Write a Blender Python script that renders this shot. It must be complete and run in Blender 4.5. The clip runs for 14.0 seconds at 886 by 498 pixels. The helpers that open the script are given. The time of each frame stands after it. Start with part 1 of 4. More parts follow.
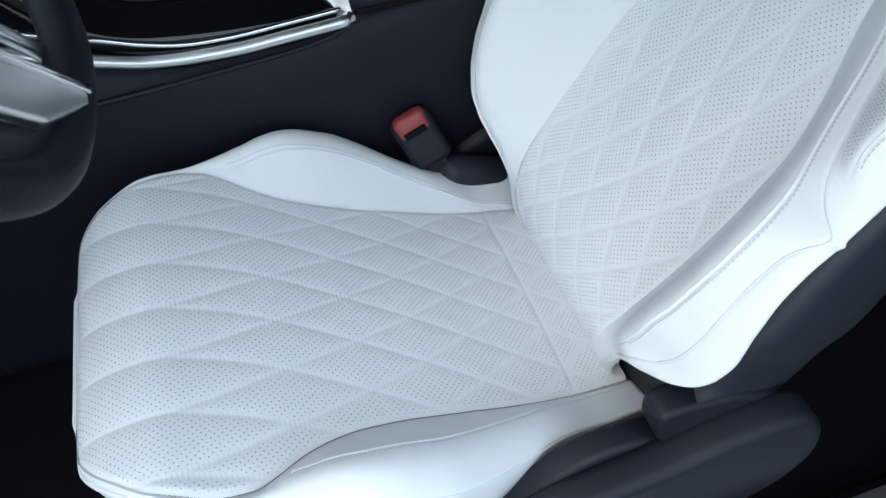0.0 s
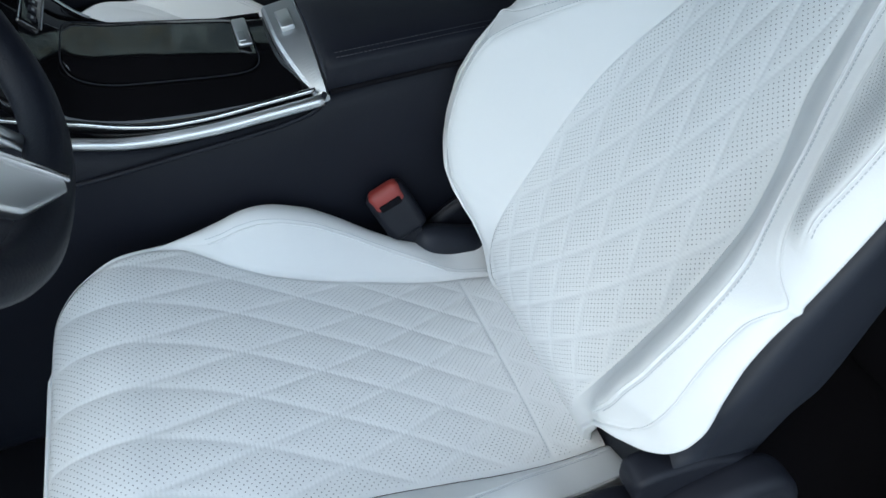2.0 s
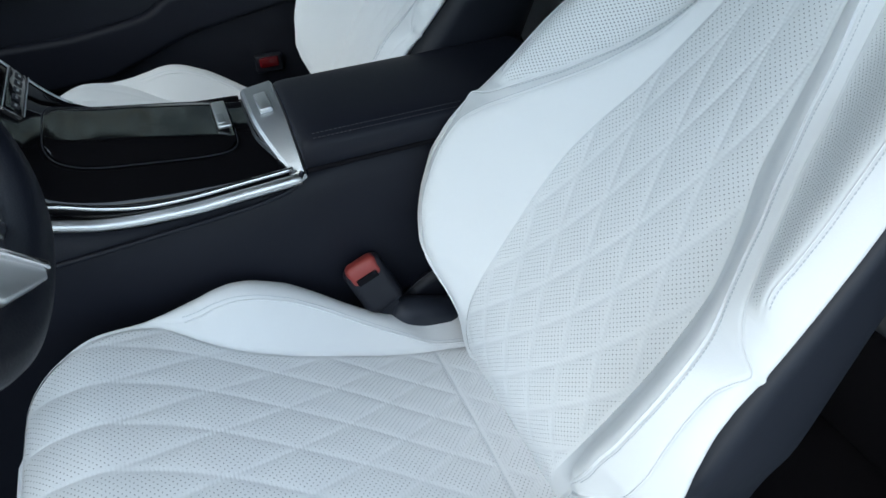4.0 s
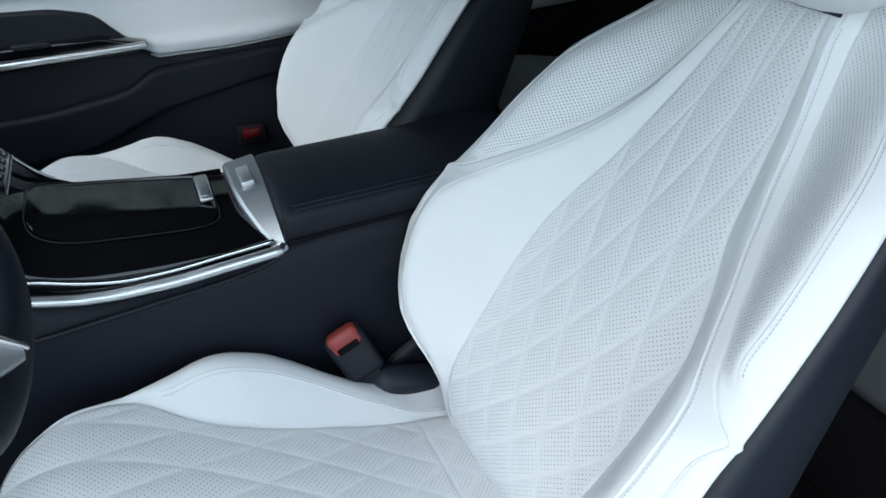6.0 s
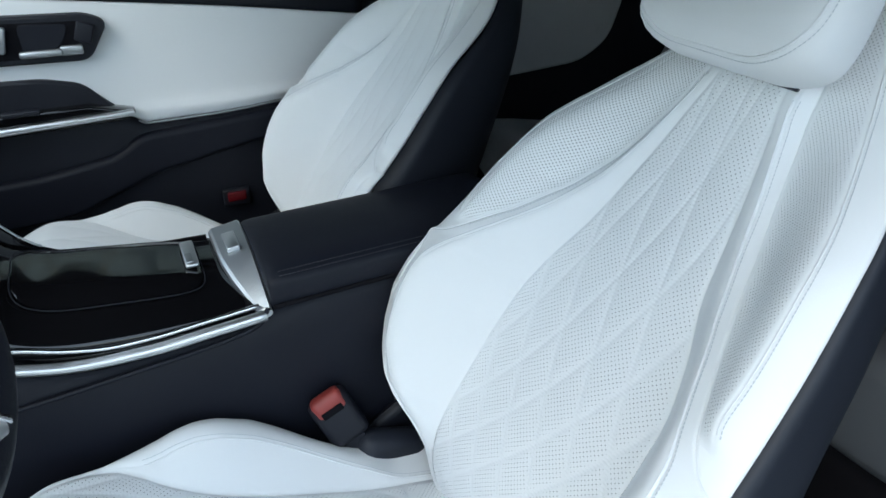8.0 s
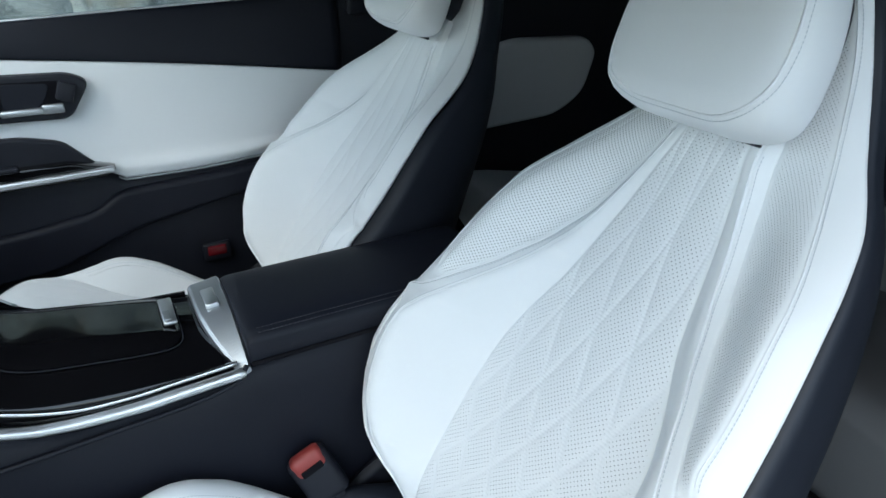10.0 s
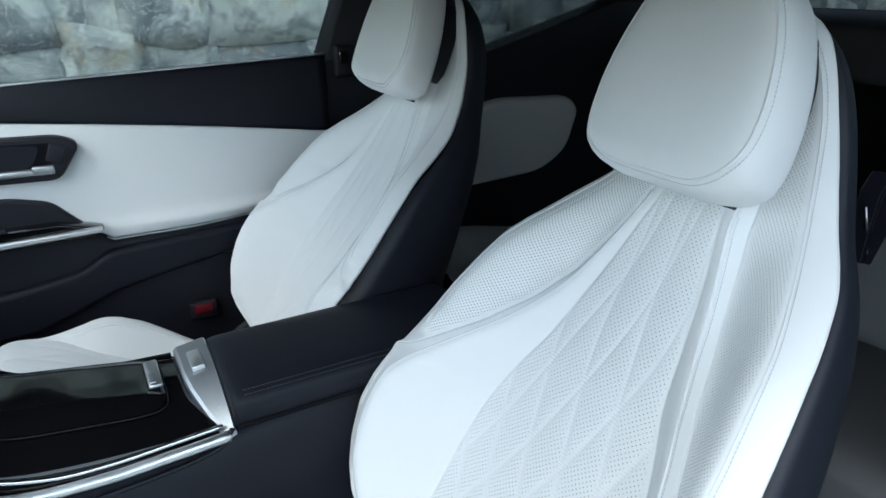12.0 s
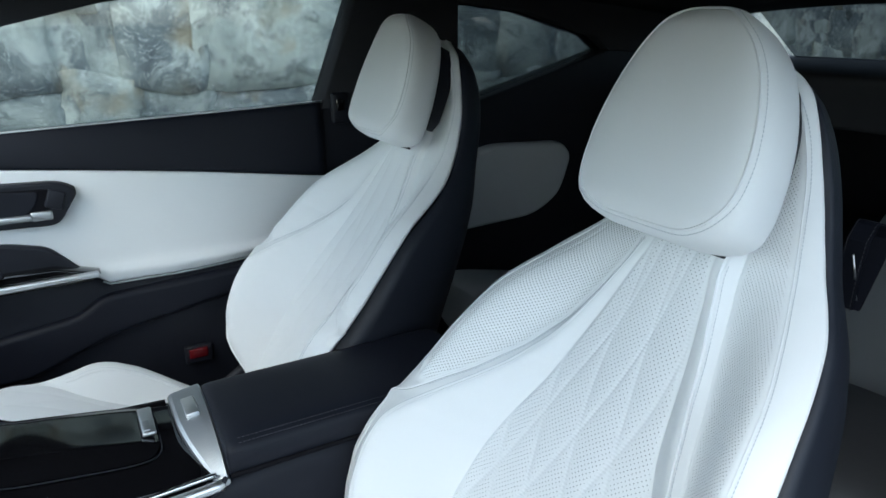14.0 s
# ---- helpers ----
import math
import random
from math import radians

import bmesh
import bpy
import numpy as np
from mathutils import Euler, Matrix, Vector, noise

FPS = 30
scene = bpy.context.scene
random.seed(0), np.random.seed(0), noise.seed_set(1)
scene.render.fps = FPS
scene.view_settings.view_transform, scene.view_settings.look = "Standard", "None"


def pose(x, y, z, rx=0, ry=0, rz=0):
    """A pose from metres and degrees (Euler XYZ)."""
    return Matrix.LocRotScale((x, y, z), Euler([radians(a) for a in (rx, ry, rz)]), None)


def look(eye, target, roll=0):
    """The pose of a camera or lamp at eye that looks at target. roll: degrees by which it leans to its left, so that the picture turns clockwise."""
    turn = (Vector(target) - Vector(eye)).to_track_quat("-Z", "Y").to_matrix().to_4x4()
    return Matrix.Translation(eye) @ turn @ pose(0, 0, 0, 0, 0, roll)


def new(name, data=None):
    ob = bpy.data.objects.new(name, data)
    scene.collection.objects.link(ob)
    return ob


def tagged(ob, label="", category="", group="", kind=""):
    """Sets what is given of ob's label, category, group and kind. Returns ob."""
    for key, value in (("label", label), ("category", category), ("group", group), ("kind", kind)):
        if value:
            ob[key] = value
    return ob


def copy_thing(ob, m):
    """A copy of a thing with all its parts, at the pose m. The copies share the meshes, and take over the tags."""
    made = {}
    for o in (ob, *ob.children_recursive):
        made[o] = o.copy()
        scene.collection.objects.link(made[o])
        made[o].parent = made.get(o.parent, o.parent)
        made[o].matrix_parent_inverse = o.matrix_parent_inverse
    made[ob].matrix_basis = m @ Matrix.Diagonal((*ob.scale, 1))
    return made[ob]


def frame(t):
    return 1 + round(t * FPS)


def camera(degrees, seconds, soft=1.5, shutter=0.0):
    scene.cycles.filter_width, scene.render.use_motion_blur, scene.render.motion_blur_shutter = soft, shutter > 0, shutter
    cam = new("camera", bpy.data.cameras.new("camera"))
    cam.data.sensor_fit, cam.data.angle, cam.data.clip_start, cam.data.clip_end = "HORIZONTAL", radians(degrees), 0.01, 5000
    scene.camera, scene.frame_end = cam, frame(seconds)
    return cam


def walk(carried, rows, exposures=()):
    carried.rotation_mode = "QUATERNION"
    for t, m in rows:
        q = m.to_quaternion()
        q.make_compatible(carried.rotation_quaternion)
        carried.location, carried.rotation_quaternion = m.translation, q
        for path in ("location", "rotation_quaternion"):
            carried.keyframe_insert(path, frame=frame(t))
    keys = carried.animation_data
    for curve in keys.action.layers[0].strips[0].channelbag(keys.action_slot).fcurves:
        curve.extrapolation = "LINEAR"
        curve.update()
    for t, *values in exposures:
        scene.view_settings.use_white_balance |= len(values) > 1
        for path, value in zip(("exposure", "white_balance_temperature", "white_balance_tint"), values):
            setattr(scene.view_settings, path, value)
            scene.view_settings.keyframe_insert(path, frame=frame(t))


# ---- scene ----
# x points to the car's rear, y from the driver's side to the passenger's side, z up
cam = camera(65.3, 14.0)
cam.data.dof.use_dof = True
cam.data.dof.focus_distance = 0.95
cam.data.dof.aperture_fstop = 12.0
PATH = [
    (0, (-0.072, -0.5, 1.251), (0.312, 0.734, -0.276), -1.8),
    (0.5, (-0.071, -0.5, 1.256), (0.339, 0.758, -0.244), -1.6),
    (1, (-0.07, -0.502, 1.26), (0.367, 0.784, -0.208), -1.4),
    (1.5, (-0.067, -0.502, 1.265), (0.389, 0.806, -0.177), -1.3),
    (2, (-0.064, -0.504, 1.27), (0.414, 0.832, -0.138), -1.4),
    (2.5, (-0.064, -0.505, 1.274), (0.442, 0.856, -0.101), -1.1),
    (3, (-0.064, -0.507, 1.28), (0.47, 0.878, -0.06), -1.0),
    (5.5, (-0.059, -0.514, 1.303), (0.592, 0.973, 0.134), -0.5),
    (6, (-0.06, -0.515, 1.307), (0.613, 0.989, 0.175), -0.5),
    (6.5, (-0.06, -0.518, 1.312), (0.631, 1.003, 0.213), -0.5),
    (7, (-0.058, -0.52, 1.317), (0.648, 1.019, 0.252), -0.5),
    (7.5, (-0.06, -0.522, 1.321), (0.669, 1.03, 0.29), -0.4),
    (8, (-0.061, -0.524, 1.325), (0.689, 1.04, 0.328), -0.3),
    (10.5, (-0.055, -0.531, 1.341), (0.781, 1.077, 0.496), -0.5),
    (11, (-0.054, -0.533, 1.345), (0.797, 1.085, 0.535), -0.5),
    (11.5, (-0.059, -0.537, 1.345), (0.812, 1.091, 0.578), -0.2),
    (12, (-0.056, -0.537, 1.352), (0.824, 1.099, 0.612), -0.5),
    (12.5, (-0.057, -0.54, 1.353), (0.834, 1.106, 0.648), -0.4),
    (13, (-0.058, -0.542, 1.357), (0.842, 1.111, 0.681), -0.4),
    (13.5, (-0.062, -0.543, 1.359), (0.849, 1.114, 0.708), -0.3),
    (14, (-0.059, -0.544, 1.364), (0.853, 1.121, 0.734), -0.4),
]
walk(cam, [(t, look(eye, target, roll)) for t, eye, target, roll in PATH], [(0.0, 0.71, 6230, 0), (8.0, 0.86, 6230, 0), (14.0, 1.03, 6230, 0)])

# ---- world and light ----
world = bpy.data.worlds.new("sky")
scene.world = world
world.use_nodes = True
wn = world.node_tree
sky = wn.nodes.new("ShaderNodeTexSky")
sky.sky_type = "NISHITA"
sky.sun_disc = False
sky.sun_elevation = radians(48)
sky.sun_rotation = radians(240)
sky.air_density, sky.dust_density, sky.ozone_density = 1.0, 2.0, 1.5
wn.links.new(sky.outputs[0], wn.nodes["Background"].inputs[0])
wn.nodes["Background"].inputs[1].default_value = 0.15
sun = new("sun", bpy.data.lights.new("sun", "SUN"))
sun.data.energy, sun.data.angle = 1.5, radians(179)
sun.data.color = (0.97, 0.985, 1.0)
sun.matrix_world = look((-2.8, -3.2, 5.4), (0, 0, 0))


# ---- materials ----
def mat_base(name):
    m = bpy.data.materials.new(name)
    m.use_nodes = True
    return m, m.node_tree.nodes, m.node_tree.links, m.node_tree.nodes["Principled BSDF"]


def nd(nodes, kind, **values):
    n = nodes.new(kind)
    for key, value in values.items():
        n.inputs[key.replace("_", " ")].default_value = value
    return n


def mix_colour(nodes, links, fac, a, b):
    m = nodes.new("ShaderNodeMix")
    m.data_type = "RGBA"
    for socket, value in ((m.inputs["Factor"], fac), (m.inputs["A"], a), (m.inputs["B"], b)):
        if isinstance(value, bpy.types.NodeSocket):
            links.new(value, socket)
        else:
            socket.default_value = value if isinstance(value, (int, float)) else (*value, 1)
    return m.outputs["Result"]


def fmath(nodes, links, op, a, b=None, c=None):
    m = nodes.new("ShaderNodeMath")
    m.operation = op
    for i, value in enumerate((a, b, c)):
        if value is None:
            continue
        if isinstance(value, bpy.types.NodeSocket):
            links.new(value, m.inputs[i])
        else:
            m.inputs[i].default_value = value
    return m.outputs[0]


def surface(name, c1, c2, rough=0.5, metal=0.0, patch=6.0, grain=900.0, bump=0.15, rough_var=0.1, coat=0.0, spec=0.5, weave=False):
    """A surface with patches and a fine grain, in object metres."""
    m, nodes, links, bsdf = mat_base(name)
    co = nodes.new("ShaderNodeTexCoord").outputs["Object"]
    big = nd(nodes, "ShaderNodeTexNoise", Scale=patch, Detail=5.0)
    fine = nodes.new("ShaderNodeTexVoronoi") if not weave else nd(nodes, "ShaderNodeTexNoise", Detail=2.0)
    fine.inputs["Scale"].default_value = grain
    links.new(co, big.inputs["Vector"])
    links.new(co, fine.inputs["Vector"])
    links.new(mix_colour(nodes, links, big.outputs[0], c1, c2), bsdf.inputs["Base Color"])
    r = nd(nodes, "ShaderNodeMapRange", To_Min=rough - rough_var, To_Max=rough + rough_var)
    links.new(big.outputs[0], r.inputs["Value"])
    links.new(r.outputs[0], bsdf.inputs["Roughness"])
    b = nd(nodes, "ShaderNodeBump", Strength=bump, Distance=0.0006)
    links.new(fine.outputs[0], b.inputs["Height"])
    links.new(b.outputs[0], bsdf.inputs["Normal"])
    bsdf.inputs["Metallic"].default_value = metal
    bsdf.inputs["Coat Weight"].default_value = coat
    bsdf.inputs["Coat Roughness"].default_value = 0.03
    bsdf.inputs["Specular IOR Level"].default_value = spec
    return m


WHITE1, WHITE2 = (0.74, 0.77, 0.79), (0.80, 0.82, 0.84)
leather = surface("white_leather", WHITE1, WHITE2, 0.58, patch=5, grain=700, bump=0.12, spec=0.22)


def perforated(name, pitch, radius):
    """White leather with rows of punched holes; the holes keep clear of the seams by the point value 'perf'."""
    m, nodes, links, bsdf = mat_base(name)
    uv = nodes.new("ShaderNodeUVMap").outputs[0]
    co = nodes.new("ShaderNodeTexCoord").outputs["Object"]
    near = []
    for shift in (0.0, 0.5):
        mp = nodes.new("ShaderNodeMapping")
        mp.inputs["Scale"].default_value = (1 / pitch, 1 / pitch, 1)
        mp.inputs["Location"].default_value = (shift, shift, 0)
        links.new(uv, mp.inputs[0])
        fr = nodes.new("ShaderNodeVectorMath")
        fr.operation = "FRACTION"
        links.new(mp.outputs[0], fr.inputs[0])
        sub = nodes.new("ShaderNodeVectorMath")
        sub.operation = "SUBTRACT"
        links.new(fr.outputs[0], sub.inputs[0])
        sub.inputs[1].default_value = (0.5, 0.5, 0)
        sep = nodes.new("ShaderNodeSeparateXYZ")
        links.new(sub.outputs[0], sep.inputs[0])
        xx = fmath(nodes, links, "MULTIPLY", sep.outputs[0], sep.outputs[0])
        near.append(fmath(nodes, links, "SQRT", fmath(nodes, links, "MULTIPLY_ADD", sep.outputs[1], sep.outputs[1], xx)))
    d = fmath(nodes, links, "MINIMUM", near[0], near[1])
    hole = nd(nodes, "ShaderNodeMapRange", From_Min=radius / pitch * 0.75, From_Max=radius / pitch * 1.25, To_Min=1.0, To_Max=0.0)
    links.new(d, hole.inputs["Value"])
    at = nodes.new("ShaderNodeAttribute")
    at.attribute_name = "perf"
    mask = fmath(nodes, links, "MULTIPLY", hole.outputs[0], at.outputs["Fac"])
    big = nd(nodes, "ShaderNodeTexNoise", Scale=5.0, Detail=4.0)
    links.new(co, big.inputs["Vector"])
    base = mix_colour(nodes, links, big.outputs[0], WHITE1, WHITE2)
    links.new(mix_colour(nodes, links, mask, base, (0.13, 0.14, 0.155)), bsdf.inputs["Base Color"])
    fine = nodes.new("ShaderNodeTexVoronoi")
    fine.inputs["Scale"].default_value = 700
    links.new(co, fine.inputs["Vector"])
    h = fmath(nodes, links, "MULTIPLY_ADD", mask, -3.0, fine.outputs[0])
    sepuv = nodes.new("ShaderNodeSeparateXYZ")
    links.new(uv, sepuv.inputs[0])
    rope = fmath(nodes, links, "SINE", fmath(nodes, links, "MULTIPLY", sepuv.outputs[1], 2 * math.pi / 0.0044))
    seam = nodes.new("ShaderNodeAttribute")
    seam.attribute_name = "seam"
    h = fmath(nodes, links, "MULTIPLY_ADD", fmath(nodes, links, "MULTIPLY", rope, seam.outputs["Fac"]), 1.6, h)
    b = nd(nodes, "ShaderNodeBump", Strength=0.16, Distance=0.0006)
    links.new(h, b.inputs["Height"])
    links.new(b.outputs[0], bsdf.inputs["Normal"])
    bsdf.inputs["Roughness"].default_value = 0.56
    bsdf.inputs["Specular IOR Level"].default_value = 0.25
    return m


perf_leather = perforated("perforated_white_leather", 0.0072, 0.00062)
perf_fine = perforated("finely_perforated_white_leather", 0.0052, 0.00070)
perf_soft = perforated("softly_perforated_white_leather", 0.0050, 0.00050)
thread = surface("white_thread", (0.46, 0.50, 0.54), (0.56, 0.60, 0.64), 0.7, grain=3000, bump=0.3)
grey_thread = surface("grey_thread", (0.05, 0.053, 0.065), (0.07, 0.073, 0.088), 0.7, grain=3000, bump=0.3)
dark = surface("dark_leather", (0.0065, 0.0078, 0.0135), (0.010, 0.012, 0.020), 0.52, grain=600, bump=0.35, spec=0.24)
dark_plastic = surface("dark_grained_plastic", (0.0085, 0.010, 0.016), (0.013, 0.015, 0.023), 0.5, grain=1500, bump=0.3, spec=0.3)
shell_mat = surface("dark_seat_shell", (0.014, 0.017, 0.026), (0.020, 0.024, 0.035), 0.5, grain=1200, bump=0.25, spec=0.35)
carpet = surface("dark_carpet", (0.005, 0.005, 0.007), (0.009, 0.009, 0.012), 0.95, grain=1800, bump=0.9, weave=True, spec=0.1)
lining = surface("dark_roof_lining", (0.034, 0.036, 0.042), (0.046, 0.048, 0.055), 0.95, grain=2500, bump=0.6, weave=True, spec=0.1)
piano = surface("black_lacquer", (0.003, 0.003, 0.004), (0.005, 0.005, 0.006), 0.06, patch=3, grain=40, bump=0.01, rough_var=0.03, coat=0.5)
satin = surface("satin_silver", (0.72, 0.74, 0.76), (0.80, 0.81, 0.82), 0.34, metal=1.0, patch=30, grain=2000, bump=0.05, rough_var=0.06)
brushed = surface("brushed_silver", (0.62, 0.64, 0.66), (0.70, 0.71, 0.72), 0.36, metal=1.0, patch=12, grain=3000, bump=0.12, rough_var=0.06)
soft_silver = surface("soft_satin_silver", (0.46, 0.49, 0.52), (0.54, 0.56, 0.58), 0.42, metal=1.0, patch=30, grain=3000, bump=0.08, rough_var=0.06)
chrome = surface("chrome", (0.80, 0.81, 0.82), (0.85, 0.85, 0.86), 0.14, metal=1.0, patch=20, grain=500, bump=0.02, rough_var=0.04)
red_plastic = surface("red_plastic", (0.24, 0.035, 0.03), (0.29, 0.045, 0.04), 0.45, grain=1200, bump=0.1)
red_glass = surface("red_reflector", (0.11, 0.004, 0.008), (0.14, 0.006, 0.010), 0.25, grain=300, bump=0.4)
# white leather of the rear, base colours darkened in place of interior shade
shaded_bench = surface("shaded_leather", (0.15, 0.165, 0.18), (0.20, 0.215, 0.23), 0.55, grain=700, bump=0.12, spec=0.3)
deep_shaded_bench = surface("deeply_shaded_leather", (0.085, 0.095, 0.11), (0.11, 0.12, 0.14), 0.55, grain=700, bump=0.12, spec=0.3)
shaded_rear_leather = surface("shaded_white_leather", (0.48, 0.50, 0.52), (0.54, 0.56, 0.58), 0.55, grain=700, bump=0.12, spec=0.35)
asphalt = surface("asphalt", (0.045, 0.046, 0.048), (0.065, 0.066, 0.068), 0.9, patch=1.5, grain=160, bump=1.0)


def stone_material():
    """Weathered rubble: grey stone with pale smears, dark blotches, cracks and a little ochre."""
    m, nodes, links, bsdf = mat_base("grey_quarry_stone")
    co = nodes.new("ShaderNodeNewGeometry").outputs["Position"]
    info = nodes.new("ShaderNodeObjectInfo")
    off = nodes.new("ShaderNodeVectorMath")
    off.operation = "MULTIPLY_ADD"
    comb = nodes.new("ShaderNodeCombineXYZ")
    for i in range(3):
        links.new(info.outputs["Random"], comb.inputs[i])
    links.new(comb.outputs[0], off.inputs[0])
    off.inputs[1].default_value = (0.5, 0.9, 0.4)
    links.new(co, off.inputs[2])
    warp = nd(nodes, "ShaderNodeTexNoise", Scale=3.0, Detail=3.0)
    links.new(co, warp.inputs["Vector"])
    bent = nodes.new("ShaderNodeVectorMath")
    bent.operation = "MULTIPLY_ADD"
    links.new(warp.outputs["Color"], bent.inputs[0])
    bent.inputs[1].default_value = (0.30, 0.30, 0.30)
    links.new(off.outputs[0], bent.inputs[2])
    base = nd(nodes, "ShaderNodeTexNoise", Scale=2.2, Detail=6.0, Roughness=0.6)
    blot = nd(nodes, "ShaderNodeTexNoise", Scale=7.0, Detail=9.0, Roughness=0.7)
    smear = nd(nodes, "ShaderNodeTexNoise", Scale=4.5, Detail=10.0, Roughness=0.72)
    fine = nd(nodes, "ShaderNodeTexNoise", Scale=42.0, Detail=6.0, Roughness=0.7)
    rust = nd(nodes, "ShaderNodeTexNoise", Scale=1.9, Detail=6.0)
    for n in (base, blot, smear, fine, rust):
        links.new(bent.outputs[0], n.inputs["Vector"])
    ramp = nodes.new("ShaderNodeValToRGB")
    e = ramp.color_ramp.elements
    e[0].position, e[0].color = 0.40, (0.15, 0.172, 0.182, 1)
    e[1].position, e[1].color = 0.60, (0.42, 0.45, 0.41, 1)
    v = fmath(nodes, links, "MULTIPLY_ADD", info.outputs["Random"], 0.14, fmath(nodes, links, "SUBTRACT", base.outputs[0], 0.07))
    links.new(v, ramp.inputs[0])
    c = ramp.outputs[0]
    for source, lo, hi, share, colour in ((blot, 0.52, 0.61, 0.62, (0.10, 0.112, 0.118)), (smear, 0.53, 0.63, 0.80, (0.60, 0.63, 0.59)),
                                          (fine, 0.53, 0.63, 0.50, (0.62, 0.65, 0.61)), (rust, 0.57, 0.66, 0.50, (0.40, 0.29, 0.14))):
        r = nd(nodes, "ShaderNodeMapRange", From_Min=lo, From_Max=hi)
        links.new(source.outputs[0], r.inputs["Value"])
        c = mix_colour(nodes, links, fmath(nodes, links, "MULTIPLY", r.outputs[0], share), c, colour)
    links.new(c, bsdf.inputs["Base Color"])
    bsdf.inputs["Roughness"].default_value = 0.88
    b = nd(nodes, "ShaderNodeBump", Strength=0.9, Distance=0.03)
    links.new(fmath(nodes, links, "MULTIPLY_ADD", fine.outputs[0], 0.35, blot.outputs[0]), b.inputs["Height"])
    links.new(b.outputs[0], bsdf.inputs["Normal"])
    return m


stone = stone_material()


def glass_material(name, tint):
    m, nodes, links, bsdf = mat_base(name)
    out = nodes["Material Output"]
    clear, gloss, mixer = nodes.new("ShaderNodeBsdfTransparent"), nodes.new("ShaderNodeBsdfGlossy"), nodes.new("ShaderNodeMixShader")
    clear.inputs[0].default_value = (*tint, 1)
    gloss.inputs["Roughness"].default_value = 0.0
    mixer.inputs[0].default_value = 0.05
    links.new(clear.outputs[0], mixer.inputs[1])
    links.new(gloss.outputs[0], mixer.inputs[2])
    links.new(mixer.outputs[0], out.inputs[0])
    return m


glass = glass_material("window_glass", (0.88, 0.92, 0.92))
tinted = glass_material("tinted_rear_glass", (0.36, 0.39, 0.40))


# ---- building helpers ----
def tab(pairs):
    """A smooth curve through pairs, without overshoot."""
    x, y = np.array([p[0] for p in pairs], float), np.array([p[1] for p in pairs], float)
    h, d = np.diff(x), np.diff(y) / np.diff(x)
    m = np.zeros(len(x))
    m[0], m[-1] = d[0], d[-1]
    for i in range(1, len(x) - 1):
        m[i] = 0 if d[i - 1] * d[i] <= 0 else 2 * d[i - 1] * d[i] / (d[i - 1] + d[i])

    def f(v):
        v = np.clip(np.asarray(v, float), x[0], x[-1])
        i = np.clip(np.searchsorted(x, v) - 1, 0, len(x) - 2)
        t = (v - x[i]) / h[i]
        return (y[i] * (1 + 2 * t) * (1 - t) ** 2 + m[i] * h[i] * t * (1 - t) ** 2
                + y[i + 1] * t * t * (3 - 2 * t) + m[i + 1] * h[i] * t * t * (t - 1))
    return f


def sm(a, b, v):
    t = np.clip((np.asarray(v, float) - a) / (b - a), 0, 1)
    return t * t * (3 - 2 * t)


def base_of(ob):
    v = Vector((0, 0, 0))
    while ob is not None:
        v += ob.location
        ob = ob.parent
    return v


def thing(name, at, label, category, group="", kind=""):
    ob = new(name)
    ob.location = at
    ob.empty_display_size = 0.05
    return tagged(ob, label, category, group, kind)


def part(name, data, material, parent=None, label=""):
    """Link a mesh or a bmesh, given in world metres, as one object under a thing or a part."""
    if isinstance(data, bmesh.types.BMesh):
        me = bpy.data.meshes.new(name)
        data.to_mesh(me)
        data.free()
    else:
        me = data
    if parent is not None:
        me.transform(Matrix.Translation(-base_of(parent)))
    me.materials.append(material)
    ob = new(name, me)
    ob.parent = parent
    if label:
        tagged(ob, label)
    return ob


def smooth(me):
    me.polygons.foreach_set("use_smooth", [True] * len(me.polygons))
    return me


def sheet(points, uv=None, perf=None, flip=False, keep=None):
    """A quad mesh over a grid of points (rows, columns, 3)."""
    rr, cc = points.shape[:2]
    i = np.arange(rr * cc).reshape(rr, cc)
    q = np.stack([i[:-1, :-1], i[:-1, 1:], i[1:, 1:], i[1:, :-1]], -1)
    if keep is not None:
        q = q[keep]
    q = q.reshape(-1, 4)
    if flip:
        q = q[:, ::-1]
    used, back = np.unique(q, return_inverse=True)
    q = back.reshape(-1, 4)
    me = bpy.data.meshes.new("sheet")
    me.from_pydata(points.reshape(-1, 3)[used].tolist(), [], q.tolist())
    if uv is not None:
        layer = me.uv_layers.new(name="UVMap")
        layer.data.foreach_set("uv", uv.reshape(-1, 2)[used][q.reshape(-1)].reshape(-1).astype(np.float32))
    if perf is not None:
        for name, value in (("perf", np.maximum(perf, 0)), ("seam", np.maximum(-perf, 0))):
            a = me.attributes.new(name, "FLOAT", "POINT")
            a.data.foreach_set("value", value.reshape(-1)[used].astype(np.float32))
    return smooth(me)


def loft(sections, caps=True, closed=True):
    """A skin over sections, each a ring of points; the ends closed."""
    p = np.array(sections, float)
    rr, cc = p.shape[:2]
    faces = []
    for r in range(rr - 1):
        for c in range(cc if closed else cc - 1):
            d = (c + 1) % cc
            faces.append((r * cc + c, r * cc + d, (r + 1) * cc + d, (r + 1) * cc + c))
    if caps:
        faces += [tuple(range(cc))[::-1], tuple(range((rr - 1) * cc, rr * cc))]
    me = bpy.data.meshes.new("loft")
    me.from_pydata(p.reshape(-1, 3).tolist(), [], faces)
    bm = bmesh.new()
    bm.from_mesh(me)
    bmesh.ops.recalc_face_normals(bm, faces=bm.faces)
    bm.to_mesh(me)
    bm.free()
    return me


